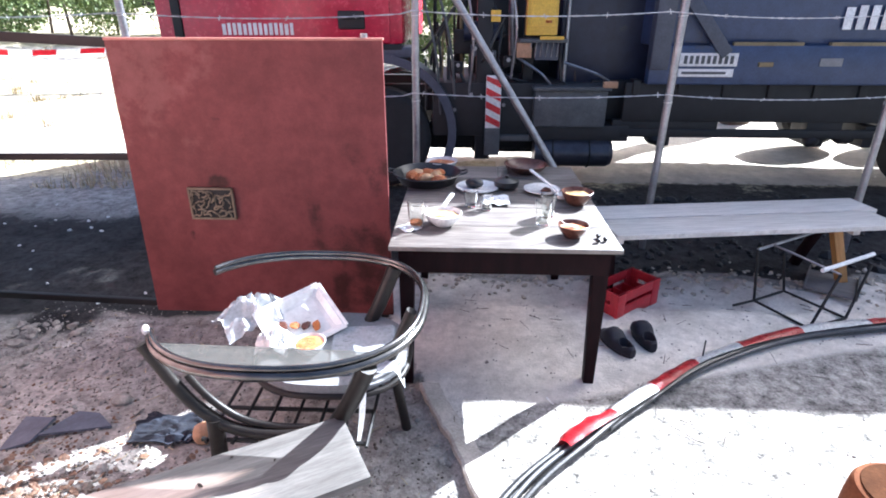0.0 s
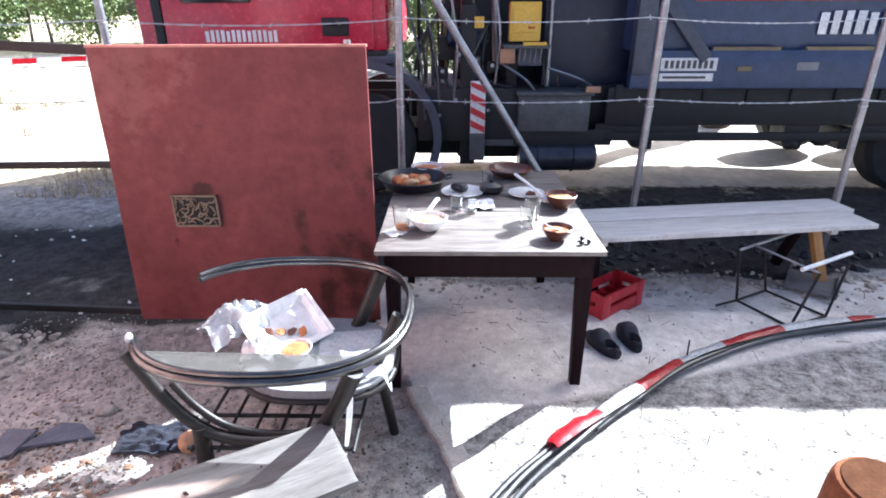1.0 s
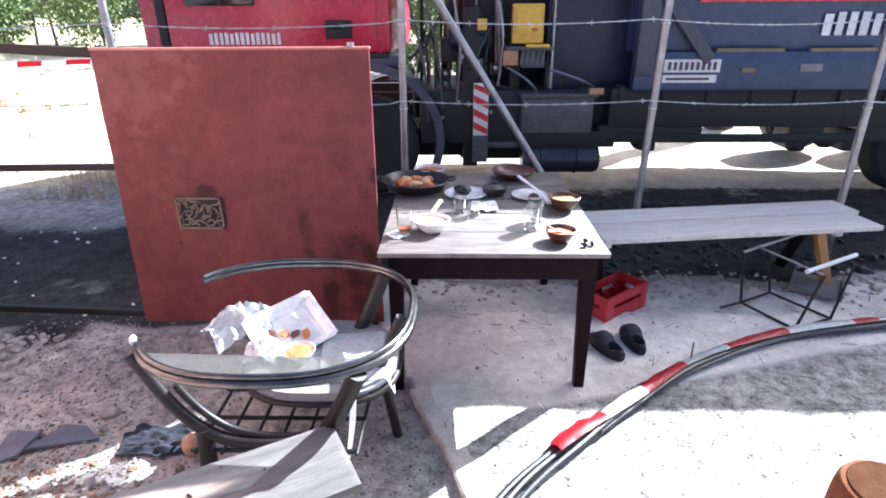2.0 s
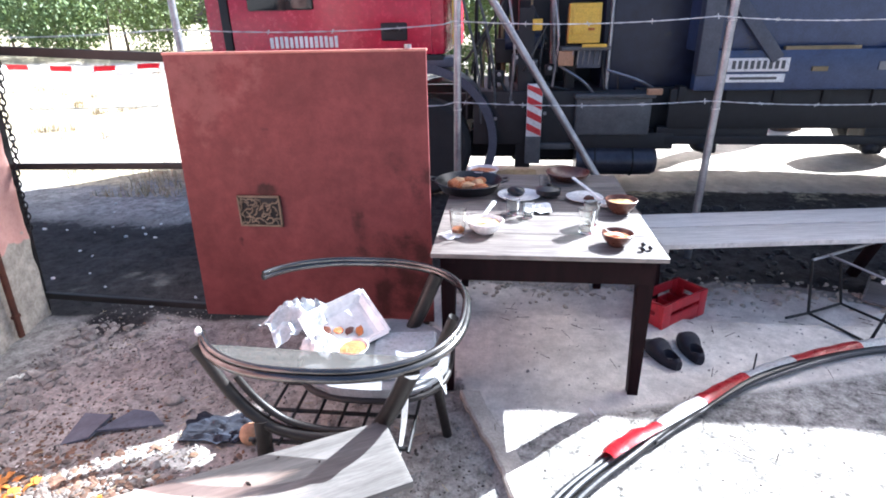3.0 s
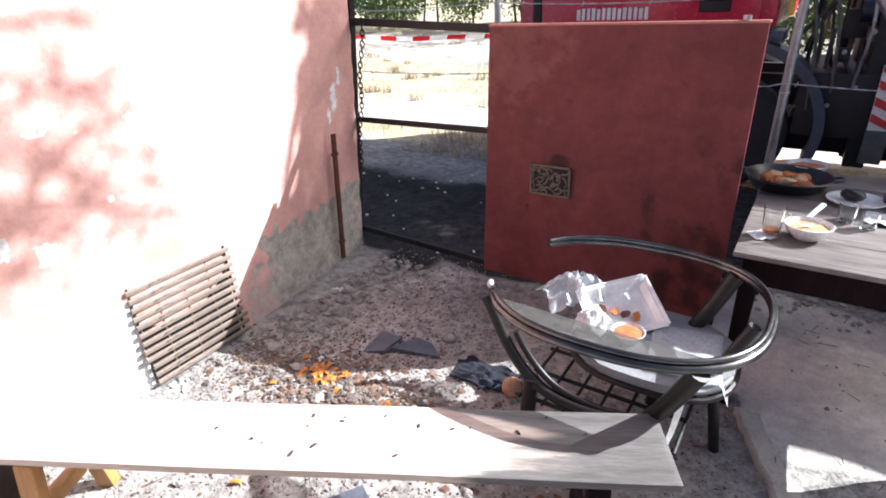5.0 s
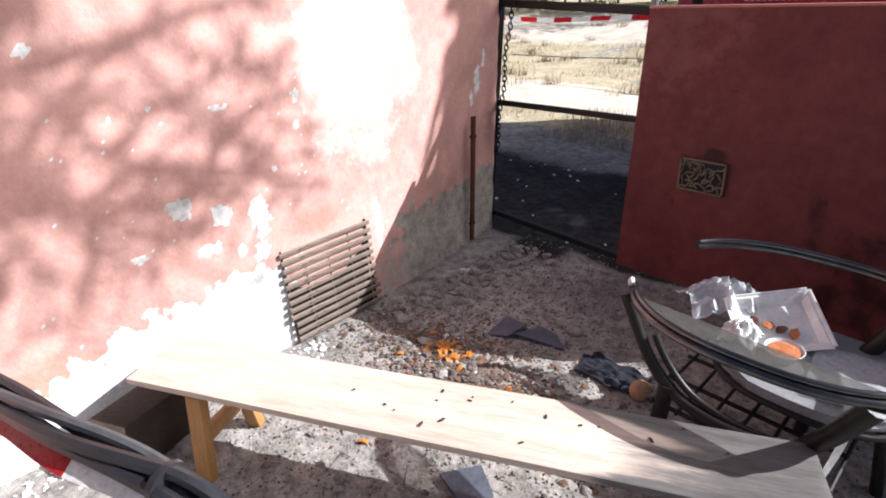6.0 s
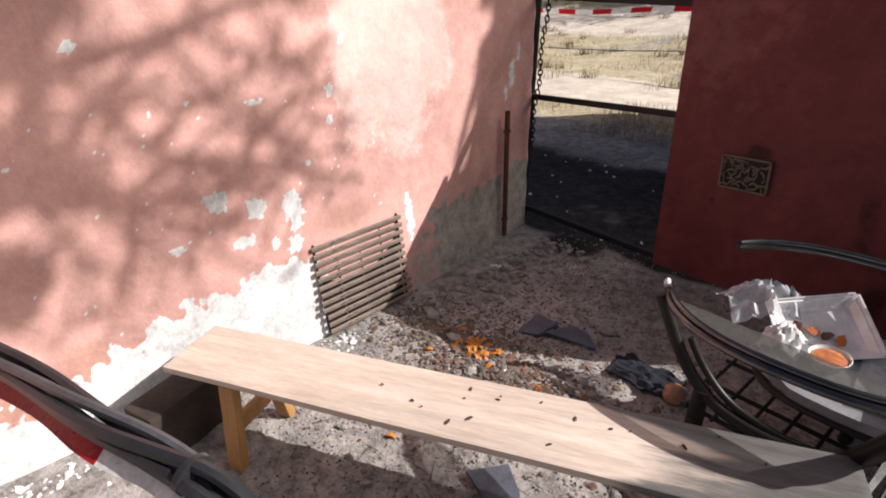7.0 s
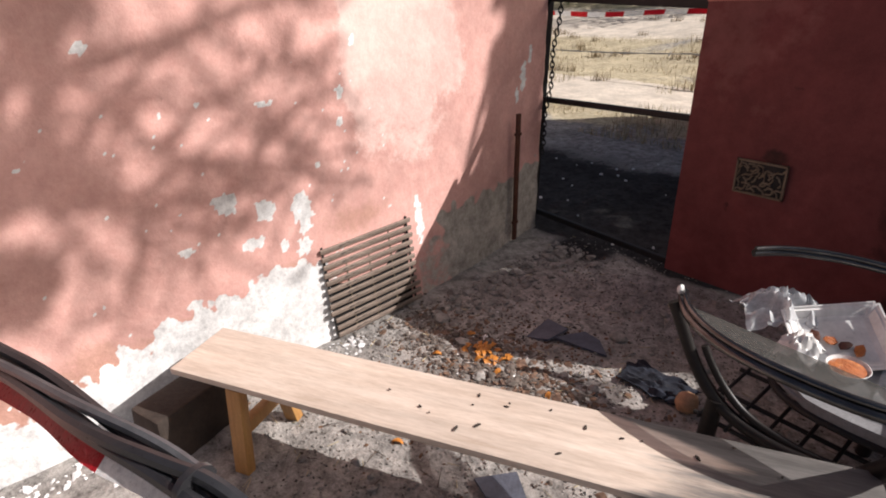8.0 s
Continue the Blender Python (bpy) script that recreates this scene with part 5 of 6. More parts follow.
def make_truck():
    t = thing("crane_truck", "red-cabbed crane truck with a dark blue container", "truck", pose(0, 5.0, 0))
    # cab
    b = B()
    box(b, (-1.63, 1.2, 2.17), (2.34, 2.4, 1.54), bevel=0.06)
    cab = part("cab", b, M_CABRED, t, "glossy dark red cab")
    part("door_panel", box(B(), (-1.56, -0.012, 1.85), (1.95, 0.03, 0.86), bevel=0.012), M_CABRED, cab)
    part("side_window", box(B(), (-2.02, -0.018, 2.16), (0.66, 0.035, 0.68), bevel=0.03), M_WINDOW, cab, "dark side window")
    part("rear_window", box(B(), (-0.98, -0.018, 2.24), (0.46, 0.035, 0.5), bevel=0.03), M_WINDOW, cab, "dark side window")
    part("door_seal", box(B(), (-2.585, -0.02, 1.86), (0.085, 0.03, 0.9), bevel=0.01), M_CHASSIS, cab)
    hd = part("door_handle", box(B(), (-0.94, -0.028, 1.62), (0.25, 0.03, 0.16), bevel=0.02), M_CHASSIS, cab, "black recessed door handle")
    part("grip", rod(B(), (-1.03, -0.055, 1.64), (-0.85, -0.055, 1.64), 0.014), M_CHASSIS, hd)
    part("sill", box(B(), (-1.63, 0.0, 1.385), (2.30, 0.05, 0.05), bevel=0.01), M_CHASSIS, cab)
    bars(cab, -2.17, 1.49, 0.69, 0.105, 14, M_TWHITE, -0.03)
    part("roof_fairing", box(B(), (-1.5, 1.2, 3.0), (1.9, 2.0, 0.18), bevel=0.06), M_CABRED, cab)
    part("mirror", box(B(), (-2.72, -0.18, 2.25), (0.08, 0.2, 0.4), bevel=0.03), M_CHASSIS, cab)
    part("bumper", box(B(), (-2.75, 1.2, 0.85), (0.25, 2.4, 0.75), bevel=0.05), M_CABRED, t, "red bumper")
    part("step", box(B(), (-2.0, 0.12, 0.75), (1.1, 0.28, 0.8), bevel=0.03), M_CHASSIS, t)
    # front wheel and its fender
    for y in (0.16, 2.24):
        wheel(t, -0.72, y, 0.50)
    b = B()
    n = 26
    prev = None
    for i in range(n + 1):
        a = radians(-22 + 200 * i / n)
        row = [b.verts.new((-0.72 + r * math.cos(a), y, 0.58 + r * math.sin(a) * 0.98)) for r, y in ((0.68, -0.02), (0.76, -0.02), (0.76, 0.36), (0.68, 0.36))]
        if prev:
            for q in range(4):
                b.faces.new((prev[q], prev[(q + 1) % 4], row[(q + 1) % 4], row[q]))
        else:
            b.faces.new(row)
        prev = row
    b.faces.new(prev[::-1])
    part("fender", b, M_FENDER, t, "scuffed blue-grey wheel arch")
    part("fender_top", box(B(), (-0.55, 0.16, 1.34), (0.34, 0.36, 0.10), bevel=0.03), M_FENDER, t)
    # chassis
    for y in (0.75, 1.65):
        part("chassis_beam", box(B(), (3.0, y, 0.82), (9.6, 0.10, 0.28), bevel=0.01), M_CHASSIS, t)
    for x in (0.2, 1.6, 3.0, 4.6, 6.4):
        part("cross_member", box(B(), (x, 1.2, 0.80), (0.10, 0.9, 0.2)), M_CHASSIS, t)
    # gear between cab and container
    rr = random.Random(8)
    part("crane_column", box(B(), (0.40, 0.9, 1.75), (0.34, 0.4, 2.1), bevel=0.03), M_CHASSIS, t)
    part("winch_housing", box(B(), (0.95, 1.5, 1.7), (1.6, 1.2, 2.1), bevel=0.05), M_CHASSIS, t)
    part("crane_base", box(B(), (0.45, 0.8, 0.80), (1.3, 1.5, 0.52), bevel=0.02), M_CHASSIS, t)
    part("outrigger_beam", box(B(), (0.30, 0.55, 0.50), (1.1, 0.5, 0.30), bevel=0.03), M_CHASSIS, t)
    part("fuel_tank", box(B(), (0.62, 0.75, 0.47), (0.85, 0.5, 0.42), bevel=0.05), M_CHASSIS, t)
    part("container_front", box(B(), (1.53, 1.35, 2.05), (0.98, 2.1, 2.2), bevel=0.04), M_NAVY, t)
    part("front_ladder_rail", rod(B(), (1.10, 0.26, 1.0), (1.10, 0.26, 2.6), 0.02), M_GALV, t)
    part("side_plate", box(B(), (1.62, 0.25, 0.86), (0.5, 0.06, 0.42), bevel=0.02), M_CHASSIS, t)
    for i in range(9):
        x = -0.28 + 0.075 * i
        part("pipe", rod(B(), (x, 0.30 + 0.05 * (i % 3), 0.75), (x + 0.03 * math.sin(i), 0.32, 1.25 + 0.13 * (i * 5 % 7)), 0.012 + 0.006 * (i % 2), seg=8), (M_TOOL, M_CHASSIS, M_OCHRE)[i % 3], t)
    for i in range(8):
        x = 0.02 + 0.16 * (i % 4) + 0.03 * (i // 4)
        z = 0.78 + 0.42 * (i // 4) + 0.05 * (i * 3 % 4)
        vb = part("valve", box(B(), (x, 0.10 + 0.03 * (i % 2), z), (0.085, 0.09, 0.10), bevel=0.012), (M_TOOL, M_CHASSIS, M_FENDER)[i % 3], t)
        part("fitting", rod(B(), (x, 0.03, z + 0.02), (x, 0.09, z + 0.02), 0.018, seg=10), M_GALV, vb)
    for x0, z0, x1, z1 in ((-0.30, 1.9, -0.12, 0.75), (-0.18, 2.0, 0.02, 0.9), (0.12, 1.95, 0.16, 0.95), (0.52, 2.0, 0.56, 1.1), (0.60, 1.3, 0.98, 1.0), (1.05, 1.25, 1.5, 1.08)):
        part("hydraulic_line", sweep(B(), smoothed([(x0, 0.04, z0), ((x0 + x1) / 2 + 0.05, 0.0, (z0 + z1) / 2), (x1, 0.06, z1)], 6), 0.013, 7), M_GALV if z1 > 0.93 else M_TOOL, t)
    part("hoist_drum", rod(B(), (0.10, 0.18, 1.52), (0.44, 0.18, 1.52), 0.09, seg=20), M_NAVY, t)
    part("yellow_edge", box(B(), (0.91, -0.055, 1.47), (0.22, 0.02, 0.03), bevel=0.004), M_YELLOW, t, "yellow shelf edge")
    part("top_shelf", box(B(), (0.80, 0.02, 1.90), (0.44, 0.14, 0.03), bevel=0.005), M_TOOL, t)
    part("support_leg", box(B(), (0.30, 0.14, 1.05), (0.15, 0.15, 1.5), bevel=0.01), M_CHASSIS, t)
    part("support_leg", box(B(), (0.74, 0.32, 1.15), (0.10, 0.12, 1.3), bevel=0.01), M_CHASSIS, t)
    part("crane_arm", box(B(), (0.55, 1.0, 2.75), (1.7, 0.3, 0.32), pose(0, 0, 0, 0, -14, 0), bevel=0.02), M_CHASSIS, t)
    part("crane_cylinder", rod(B(), (0.05, 0.5, 1.1), (0.12, 0.5, 2.4), 0.05), M_CHASSIS, t)
    part("crane_cylinder", rod(B(), (0.60, 0.45, 1.2), (0.55, 0.45, 2.3), 0.04), M_GALV, t)
    part("valve_block", box(B(), (0.10, 0.30, 1.42), (0.18, 0.18, 0.22), bevel=0.01), M_CHASSIS, t)
    for i in range(14):
        x0, z0 = rr.uniform(-0.25, 1.2), rr.uniform(1.1, 1.9)
        x1, z1 = x0 + rr.uniform(-0.4, 0.4), z0 - rr.uniform(0.3, 0.8)
        y0 = rr.uniform(0.1, 0.6)
        sag = Vector((rr.uniform(-0.2, 0.2), -0.05, -0.15))
        pts = smoothed([(x0, y0, z0), tuple((Vector((x0, y0, z0)) + Vector((x1, y0, z1))) / 2 + sag), (x1, y0, max(0.55, z1))], 8)
        part("hose", sweep(B(), pts, 0.014, 7), M_CABLE, t)
    for i in range(6):
        x = 0.72 + 0.05 * i
        part("lever", rod(B(), (x, 0.0, 1.30), (x + 0.01, -0.03, 1.44), 0.007, seg=6), M_GALV, t)
    yb = part("control_box", box(B(), (0.815, 0.02, 1.66), (0.285, 0.14, 0.34), bevel=0.015), M_YELLOW, t, "yellow control box")
    part("box_lid", box(B(), (0.815, -0.058, 1.68), (0.22, 0.012, 0.22), bevel=0.006), M_YELLOW, yb)
    part("box_switch", lathe(B(), [(0.03, 0), (0.03, 0.02), (0.002, 0.022)], 16, (0.87, -0.06, 1.60)), M_ORANGE, yb, "small red switch")
    part("small_box", box(B(), (0.395, 0.05, 1.655), (0.09, 0.06, 0.10), bevel=0.008), M_YELLOW, t, "small yellow box")
    part("shelf", box(B(), (0.84, 0.05, 1.445), (0.44, 0.2, 0.035), bevel=0.005), M_TOOL, t)
    part("warning_label", box(B(), (0.665, -0.02, 1.36), (0.14, 0.008, 0.13), bevel=0.002), M_SHELL, t, "faded orange label")
    part("grey_unit", box(B(), (0.88, 0.06, 1.35), (0.22, 0.12, 0.16), bevel=0.01), M_FENDER, t)
    part("yellow_band", box(B(), (-0.37, 0.0, 1.75), (0.035, 0.06, 0.5), bevel=0.004), M_YELLOW, t, "yellow marker band")
    sp = part("marker_board", box(B(), (0.395, -0.02, 0.885), (0.145, 0.012, 0.50), bevel=0.002), M_TWHITE, t, "red and white striped marker board")
    for i in range(4):
        b = B()
        vs = []
        z = 0.655 + 0.128 * i
        for dx, dz in ((-0.07, 0.05), (0.07, -0.02), (0.07, 0.045), (-0.07, 0.115)):
            vs.append((0.395 + dx, z + dz))
        lo = [b.verts.new((x, -0.027, max(0.64, min(1.13, zz)))) for x, zz in vs]
        hi = [b.verts.new((x, -0.0305, max(0.64, min(1.13, zz)))) for x, zz in vs]
        b.faces.new(lo)
        b.faces.new(hi[::-1])
        for q in range(4):
            b.faces.new((lo[q], lo[(q + 1) % 4], hi[(q + 1) % 4], hi[q]))
        part("red_stripe", b, M_TRED, sp, smooth=False)
    part("marker_base", box(B(), (0.395, 0.02, 0.50), (0.15, 0.08, 0.28), bevel=0.01), M_TOOL, t)
    tb = part("toolbox", box(B(), (1.14, 0.18, 0.83), (0.70, 0.44, 0.36), bevel=0.03), M_TOOL, t, "dusty grey toolbox")
    part("lid", box(B(), (1.14, 0.16, 1.02), (0.74, 0.48, 0.04), bevel=0.012), M_TOOL, tb)
    part("marker_lamp", box(B(), (1.49, -0.06, 1.06), (0.14, 0.05, 0.06), bevel=0.012), M_SHELL, t, "pale pink marker lamp")
    tank = part("air_tank", rod(B(), (0.82, 0.05, 0.385), (1.55, 0.05, 0.385), 0.14, seg=28), M_TANK, t, "dark cylindrical air tank")
    part("end_cap", lathe(B(), [(0.138, 0), (0.12, 0.04), (0.06, 0.06), (0.002, 0.064)], 28), M_TANK, tank).matrix_basis = pose(1.55, 0.05, 0.385, 0, 90, 0)
    for x in (1.0, 1.36):
        part("tank_strap", sweep(B(), [(x, 0.05 + 0.145 * math.cos(a), 0.385 + 0.145 * math.sin(a)) for a in (6.28319 * k / 24 for k in range(24))], 0.009, 6, closed=True), M_CHASSIS, tank)
    # container
    H = 3.60
    cn = part("container", box(B(), (5.05, 1.25, (1.40 + H) / 2), (6.46, 2.5, H - 1.40), bevel=0.03), M_BLUE, t, "dark blue steel container")
    part("lower_side_rail", box(B(), (5.05, -0.03, 1.24), (6.46, 0.12, 0.345), bevel=0.015), M_BLUE, cn)
    part("front_post", box(B(), (1.90, -0.05, 2.2), (0.17, 0.14, 2.0), bevel=0.02), M_FENDER, cn)
    for i in range(7):
        part("side_rib", box(B(), (3.2 + 0.75 * i, -0.04, 2.55), (0.09, 0.10, 1.2), bevel=0.015), M_BLUE, cn)
    part("side_stripe", box(B(), (5.3, -0.012, 1.90), (5.9, 0.03, 0.14), bevel=0.004), M_CABRED, cn, "red painted stripe")
    for x, w in ((2.86, 0.62), (3.72, 0.62), (4.6, 0.7)):
        part("pocket", box(B(), (x, -0.06, 1.405), (w, 0.05, 0.07), bevel=0.004), M_OCHRE, cn, "dusty ochre pocket")
    part("brace", box(B(), (2.26, -0.10, 1.61), (0.11, 0.06, 0.72), pose(0, 0, 0, 0, -40, 0), bevel=0.008), M_FENDER, cn)
    sg = part("number_sign", box(B(), (2.34, -0.105, 1.29), (0.52, 0.012, 0.115), bevel=0.004), M_TWHITE, cn, "white sign with illegible dark bars")
    for i in range(9):
        part("sign_bar", box(B(), (2.13 + 0.052 * i, -0.113, 1.29), (0.030, 0.004, 0.07)), M_TOOL, sg)
    s2 = part("lower_sign", box(B(), (2.33, -0.105, 1.175), (0.50, 0.012, 0.07), bevel=0.004), M_TWHITE, cn)
    part("sign_bar", box(B(), (2.31, -0.113, 1.175), (0.40, 0.004, 0.022)), M_TOOL, s2)
    part("side_reflector", box(B(), (3.44, -0.097, 1.27), (0.20, 0.012, 0.07), bevel=0.003), M_SEATPAD, cn)
    part("side_catch", box(B(), (2.86, -0.10, 1.25), (0.13, 0.03, 0.04), bevel=0.005), M_OCHRE, cn)
    bars(cn, 3.48, 1.545, 1.55, 0.20, 14, M_TWHITE, -0.025)
    for i in range(16):
        x = 1.75 + 0.42 * i
        part("bracket", box(B(), (x, 0.05, 1.02), (0.07, 0.16, 0.16), bevel=0.01), M_CHASSIS, t)
    part("side_guard", box(B(), (3.1, 0.02, 0.89), (2.9, 0.05, 0.37), bevel=0.02), M_CHASSIS, t)
    part("side_guard", box(B(), (3.1, 0.02, 0.595), (2.9, 0.05, 0.085), bevel=0.015), M_CHASSIS, t)
    for x, w in ((2.08, 1.02), (3.61, 0.34), (4.35, 0.35)):
        part("guard_plate", box(B(), (x, 0.06, 0.67), (w, 0.10, 0.10), bevel=0.012), M_CHASSIS, t)
    part("tank_cradle", box(B(), (1.25, 0.18, 0.585), (0.98, 0.36, 0.16), bevel=0.02), M_CHASSIS, t)
    part("step_plate", box(B(), (0.62, 0.12, 0.53), (0.44, 0.22, 0.06), bevel=0.01), M_TOOL, t)
    for i, (x, z) in enumerate(((2.0, 0.53), (3.55, 0.52), (3.85, 0.55))):
        part("hanger", lump(B(), (x, 0.08, z), (0.13, 0.08, 0.06), i + 2.0, 0.25, 2), M_CHASSIS, t)
    for x in (2.1, 3.6, 4.1):
        part("suspension_arm", box(B(), (x, 0.25, 0.56), (0.14, 0.4, 0.22), bevel=0.03), M_CHASSIS, t)
    for x in (4.85, 6.1):
        for y in (0.2, 2.25):
            wheel(t, x, y, 0.5)
        part("mudguard", box(B(), (x, 0.2, 1.08), (1.1, 0.4, 0.04), bevel=0.015), M_CHASSIS, t)
    return t


make_truck()


# ---- warning tape and growth in the distance ----
tp = thing("warning_tape", "red and white warning tape strung over the dry field", "warning tape", pose(0, 9.0, 0))
for i in range(34):
    b = B()
    x0 = -16 + 0.42 * i
    pts = []
    for k in range(7):
        x = x0 + 0.42 * k / 6
        z = 1.07 - 0.05 * math.sin((x + 16) * 0.9) ** 2
        tw = 0.5 * math.sin(x * 0.8)
        pts.append((x, z, tw))
    lo = [b.verts.new((x, -0.05 * math.sin(w), z - 0.045 * math.cos(w))) for x, z, w in pts]
    hi = [b.verts.new((x, 0.05 * math.sin(w), z + 0.045 * math.cos(w))) for x, z, w in pts]
    for k in range(6):
        b.faces.new((lo[k], lo[k + 1], hi[k + 1], hi[k]))
    bmesh.ops.solidify(b, geom=b.faces[:], thickness=0.002)
    part("tape_length", b, M_TRED if i % 2 else M_TWHITE, tp)
for x in (-16, -9.5, -2.0):
    part("tape_stake", rod(B(), (x, 0.02, 0), (x, 0.02, 1.25), 0.02), M_BARK, tp)


def leaves(name, label, blobs, count, size, material, seed, parent=None):
    """Many small bent leaves over uneven crowns."""
    r = np.random.RandomState(seed)
    vs, fs = [], []
    for (cx, cy, cz, rx, ry, rz) in blobs:
        n = int(count * rx * rz)
        d = r.normal(size=(n, 3))
        d /= np.linalg.norm(d, axis=1)[:, None]
        for q in d:
            k = 1 + 0.35 * noise.noise(Vector(q) * 2.2 + Vector((cx, cz, seed))) + 0.18 * noise.noise(Vector(q) * 6)
            k *= 1 - 0.35 * r.random_sample() ** 2
            p = np.array((cx + q[0] * rx * k, cy + q[1] * ry * k, cz + q[2] * rz * k))
            u = r.normal(size=3)
            u /= np.linalg.norm(u)
            w = np.cross(u, r.normal(size=3))
            w /= np.linalg.norm(w) + 1e-6
            s = size * (0.5 + r.random_sample())
            i = len(vs)
            vs += [tuple(p - u * s), tuple(p + w * s * 0.45), tuple(p + u * s), tuple(p - w * s * 0.45)]
            fs.append((i, i + 1, i + 2, i + 3))
    me = bpy.data.meshes.new(name)
    me.from_pydata(vs, [], fs)
    me.materials.append(material)
    o = new(name, me)
    if parent:
        o.parent = parent
        return o
    return tagged(o, label, "bushes", kind="stuff")


rb = random.Random(77)
blobs_a, blobs_b = [], []
for i in range(46):
    x = -34 + 0.95 * i + rb.uniform(-0.8, 0.8)
    y = 21 + rb.uniform(-2, 3)
    s = rb.uniform(1.0, 2.1)
    (blobs_a if rb.random() < 0.55 else blobs_b).append((x, y, 0.9 + s * 0.75 + rb.uniform(0, 1.6), s * 1.1, s, s))
for i in range(9):
    blobs_b.append((-1.5 + 0.9 * i, 15 + rb.uniform(-1, 1), 1.2 + rb.uniform(0, 1.6), 1.3, 1.1, 1.4))
leaves("bushes", "dense sunlit green bushes at the field's edge", blobs_a, 900, 0.085, M_LEAF, 1)
leaves("pale_bushes", "yellow-green bushes at the field's edge", blobs_b, 900, 0.08, M_LEAF_B, 2)
b = B()
for i in range(24):
    x, y = -33 + 1.8 * i, 22.5 + rb.uniform(-1.5, 1.5)
    rod(b, (x, y, 0.3), (x + rb.uniform(-0.5, 0.5), y, rb.uniform(2.5, 4.0)), 0.07, 0.02, seg=6)
tagged(part("bush_stems", b, M_BARK), "dark woody stems inside the bushes", "stems", kind="stuff")


def dry_grass():
    r = np.random.RandomState(9)
    vs, fs = [], []
    n = 26000
    for i in range(n):
        y = 4.9 + 8.5 * r.random_sample() ** 1.3
        x = r.uniform(-2.0 * y - 1, 1.2)
        k = noise.noise(Vector((x * 0.9, y * 0.9, 7.0)))
        if k < -0.02 or (6.2 < y < 8.0 and k < 0.32) or (x > -1.6 and y < 7.6):
            continue
        z, h = height(x, y) - 0.005, r.uniform(0.03, 0.15) * (0.7 + k)
        a, ln = r.uniform(0, 6.28), r.uniform(0.0, 0.09)
        dx, dy = 0.006 * math.cos(a + 1.57), 0.006 * math.sin(a + 1.57)
        j = len(vs)
        vs += [(x - dx, y - dy, z), (x + dx, y + dy, z), (x + ln * math.cos(a), y + ln * math.sin(a), z + h)]
        fs.append((j, j + 1, j + 2))
    me = bpy.data.meshes.new("dry_grass")
    me.from_pydata(vs, [], fs)
    me.materials.append(M_STRAW)
    tagged(new("dry_grass", me), "yellow dry grass over the field", "dry grass", kind="stuff")


dry_grass()


def dry_tufts():
    """Taller brown tussocks over the field and along the verge."""
    r = np.random.RandomState(19)
    vs, fs = [], []
    for c in range(420):
        y = 5.0 + 12.0 * r.random_sample() ** 1.2
        x = r.uniform(-1.8 * y - 1, 0.6)
        if noise.noise(Vector((x * 0.6, y * 0.8, 3.0))) < 0.02 or 6.3 < y < 7.9 or (x > -1.6 and y < 7.6):
            continue
        for k in range(46):
            px, py = x + r.normal() * 0.10, y + r.normal() * 0.07
            z, h = height(px, py) - 0.005, r.uniform(0.06, 0.22)
            a, ln = r.uniform(0, 6.28), r.uniform(0.02, 0.12)
            dx, dy = 0.006 * math.cos(a + 1.57), 0.006 * math.sin(a + 1.57)
            j = len(vs)
            vs += [(px - dx, py - dy, z), (px + dx, py + dy, z), (px + ln * math.cos(a), py + ln * math.sin(a), z + h)]
            fs.append((j, j + 1, j + 2))
    me = bpy.data.meshes.new("dry_tufts")
    me.from_pydata(vs, [], fs)
    me.materials.append(mat("brown_tuft", (0.30, 0.22, 0.11), (0.17, 0.12, 0.06), rough=0.8, bump=0))
    tagged(new("dry_tufts", me), "brown tussocks of dry grass", "dry grass", kind="stuff")


dry_tufts()


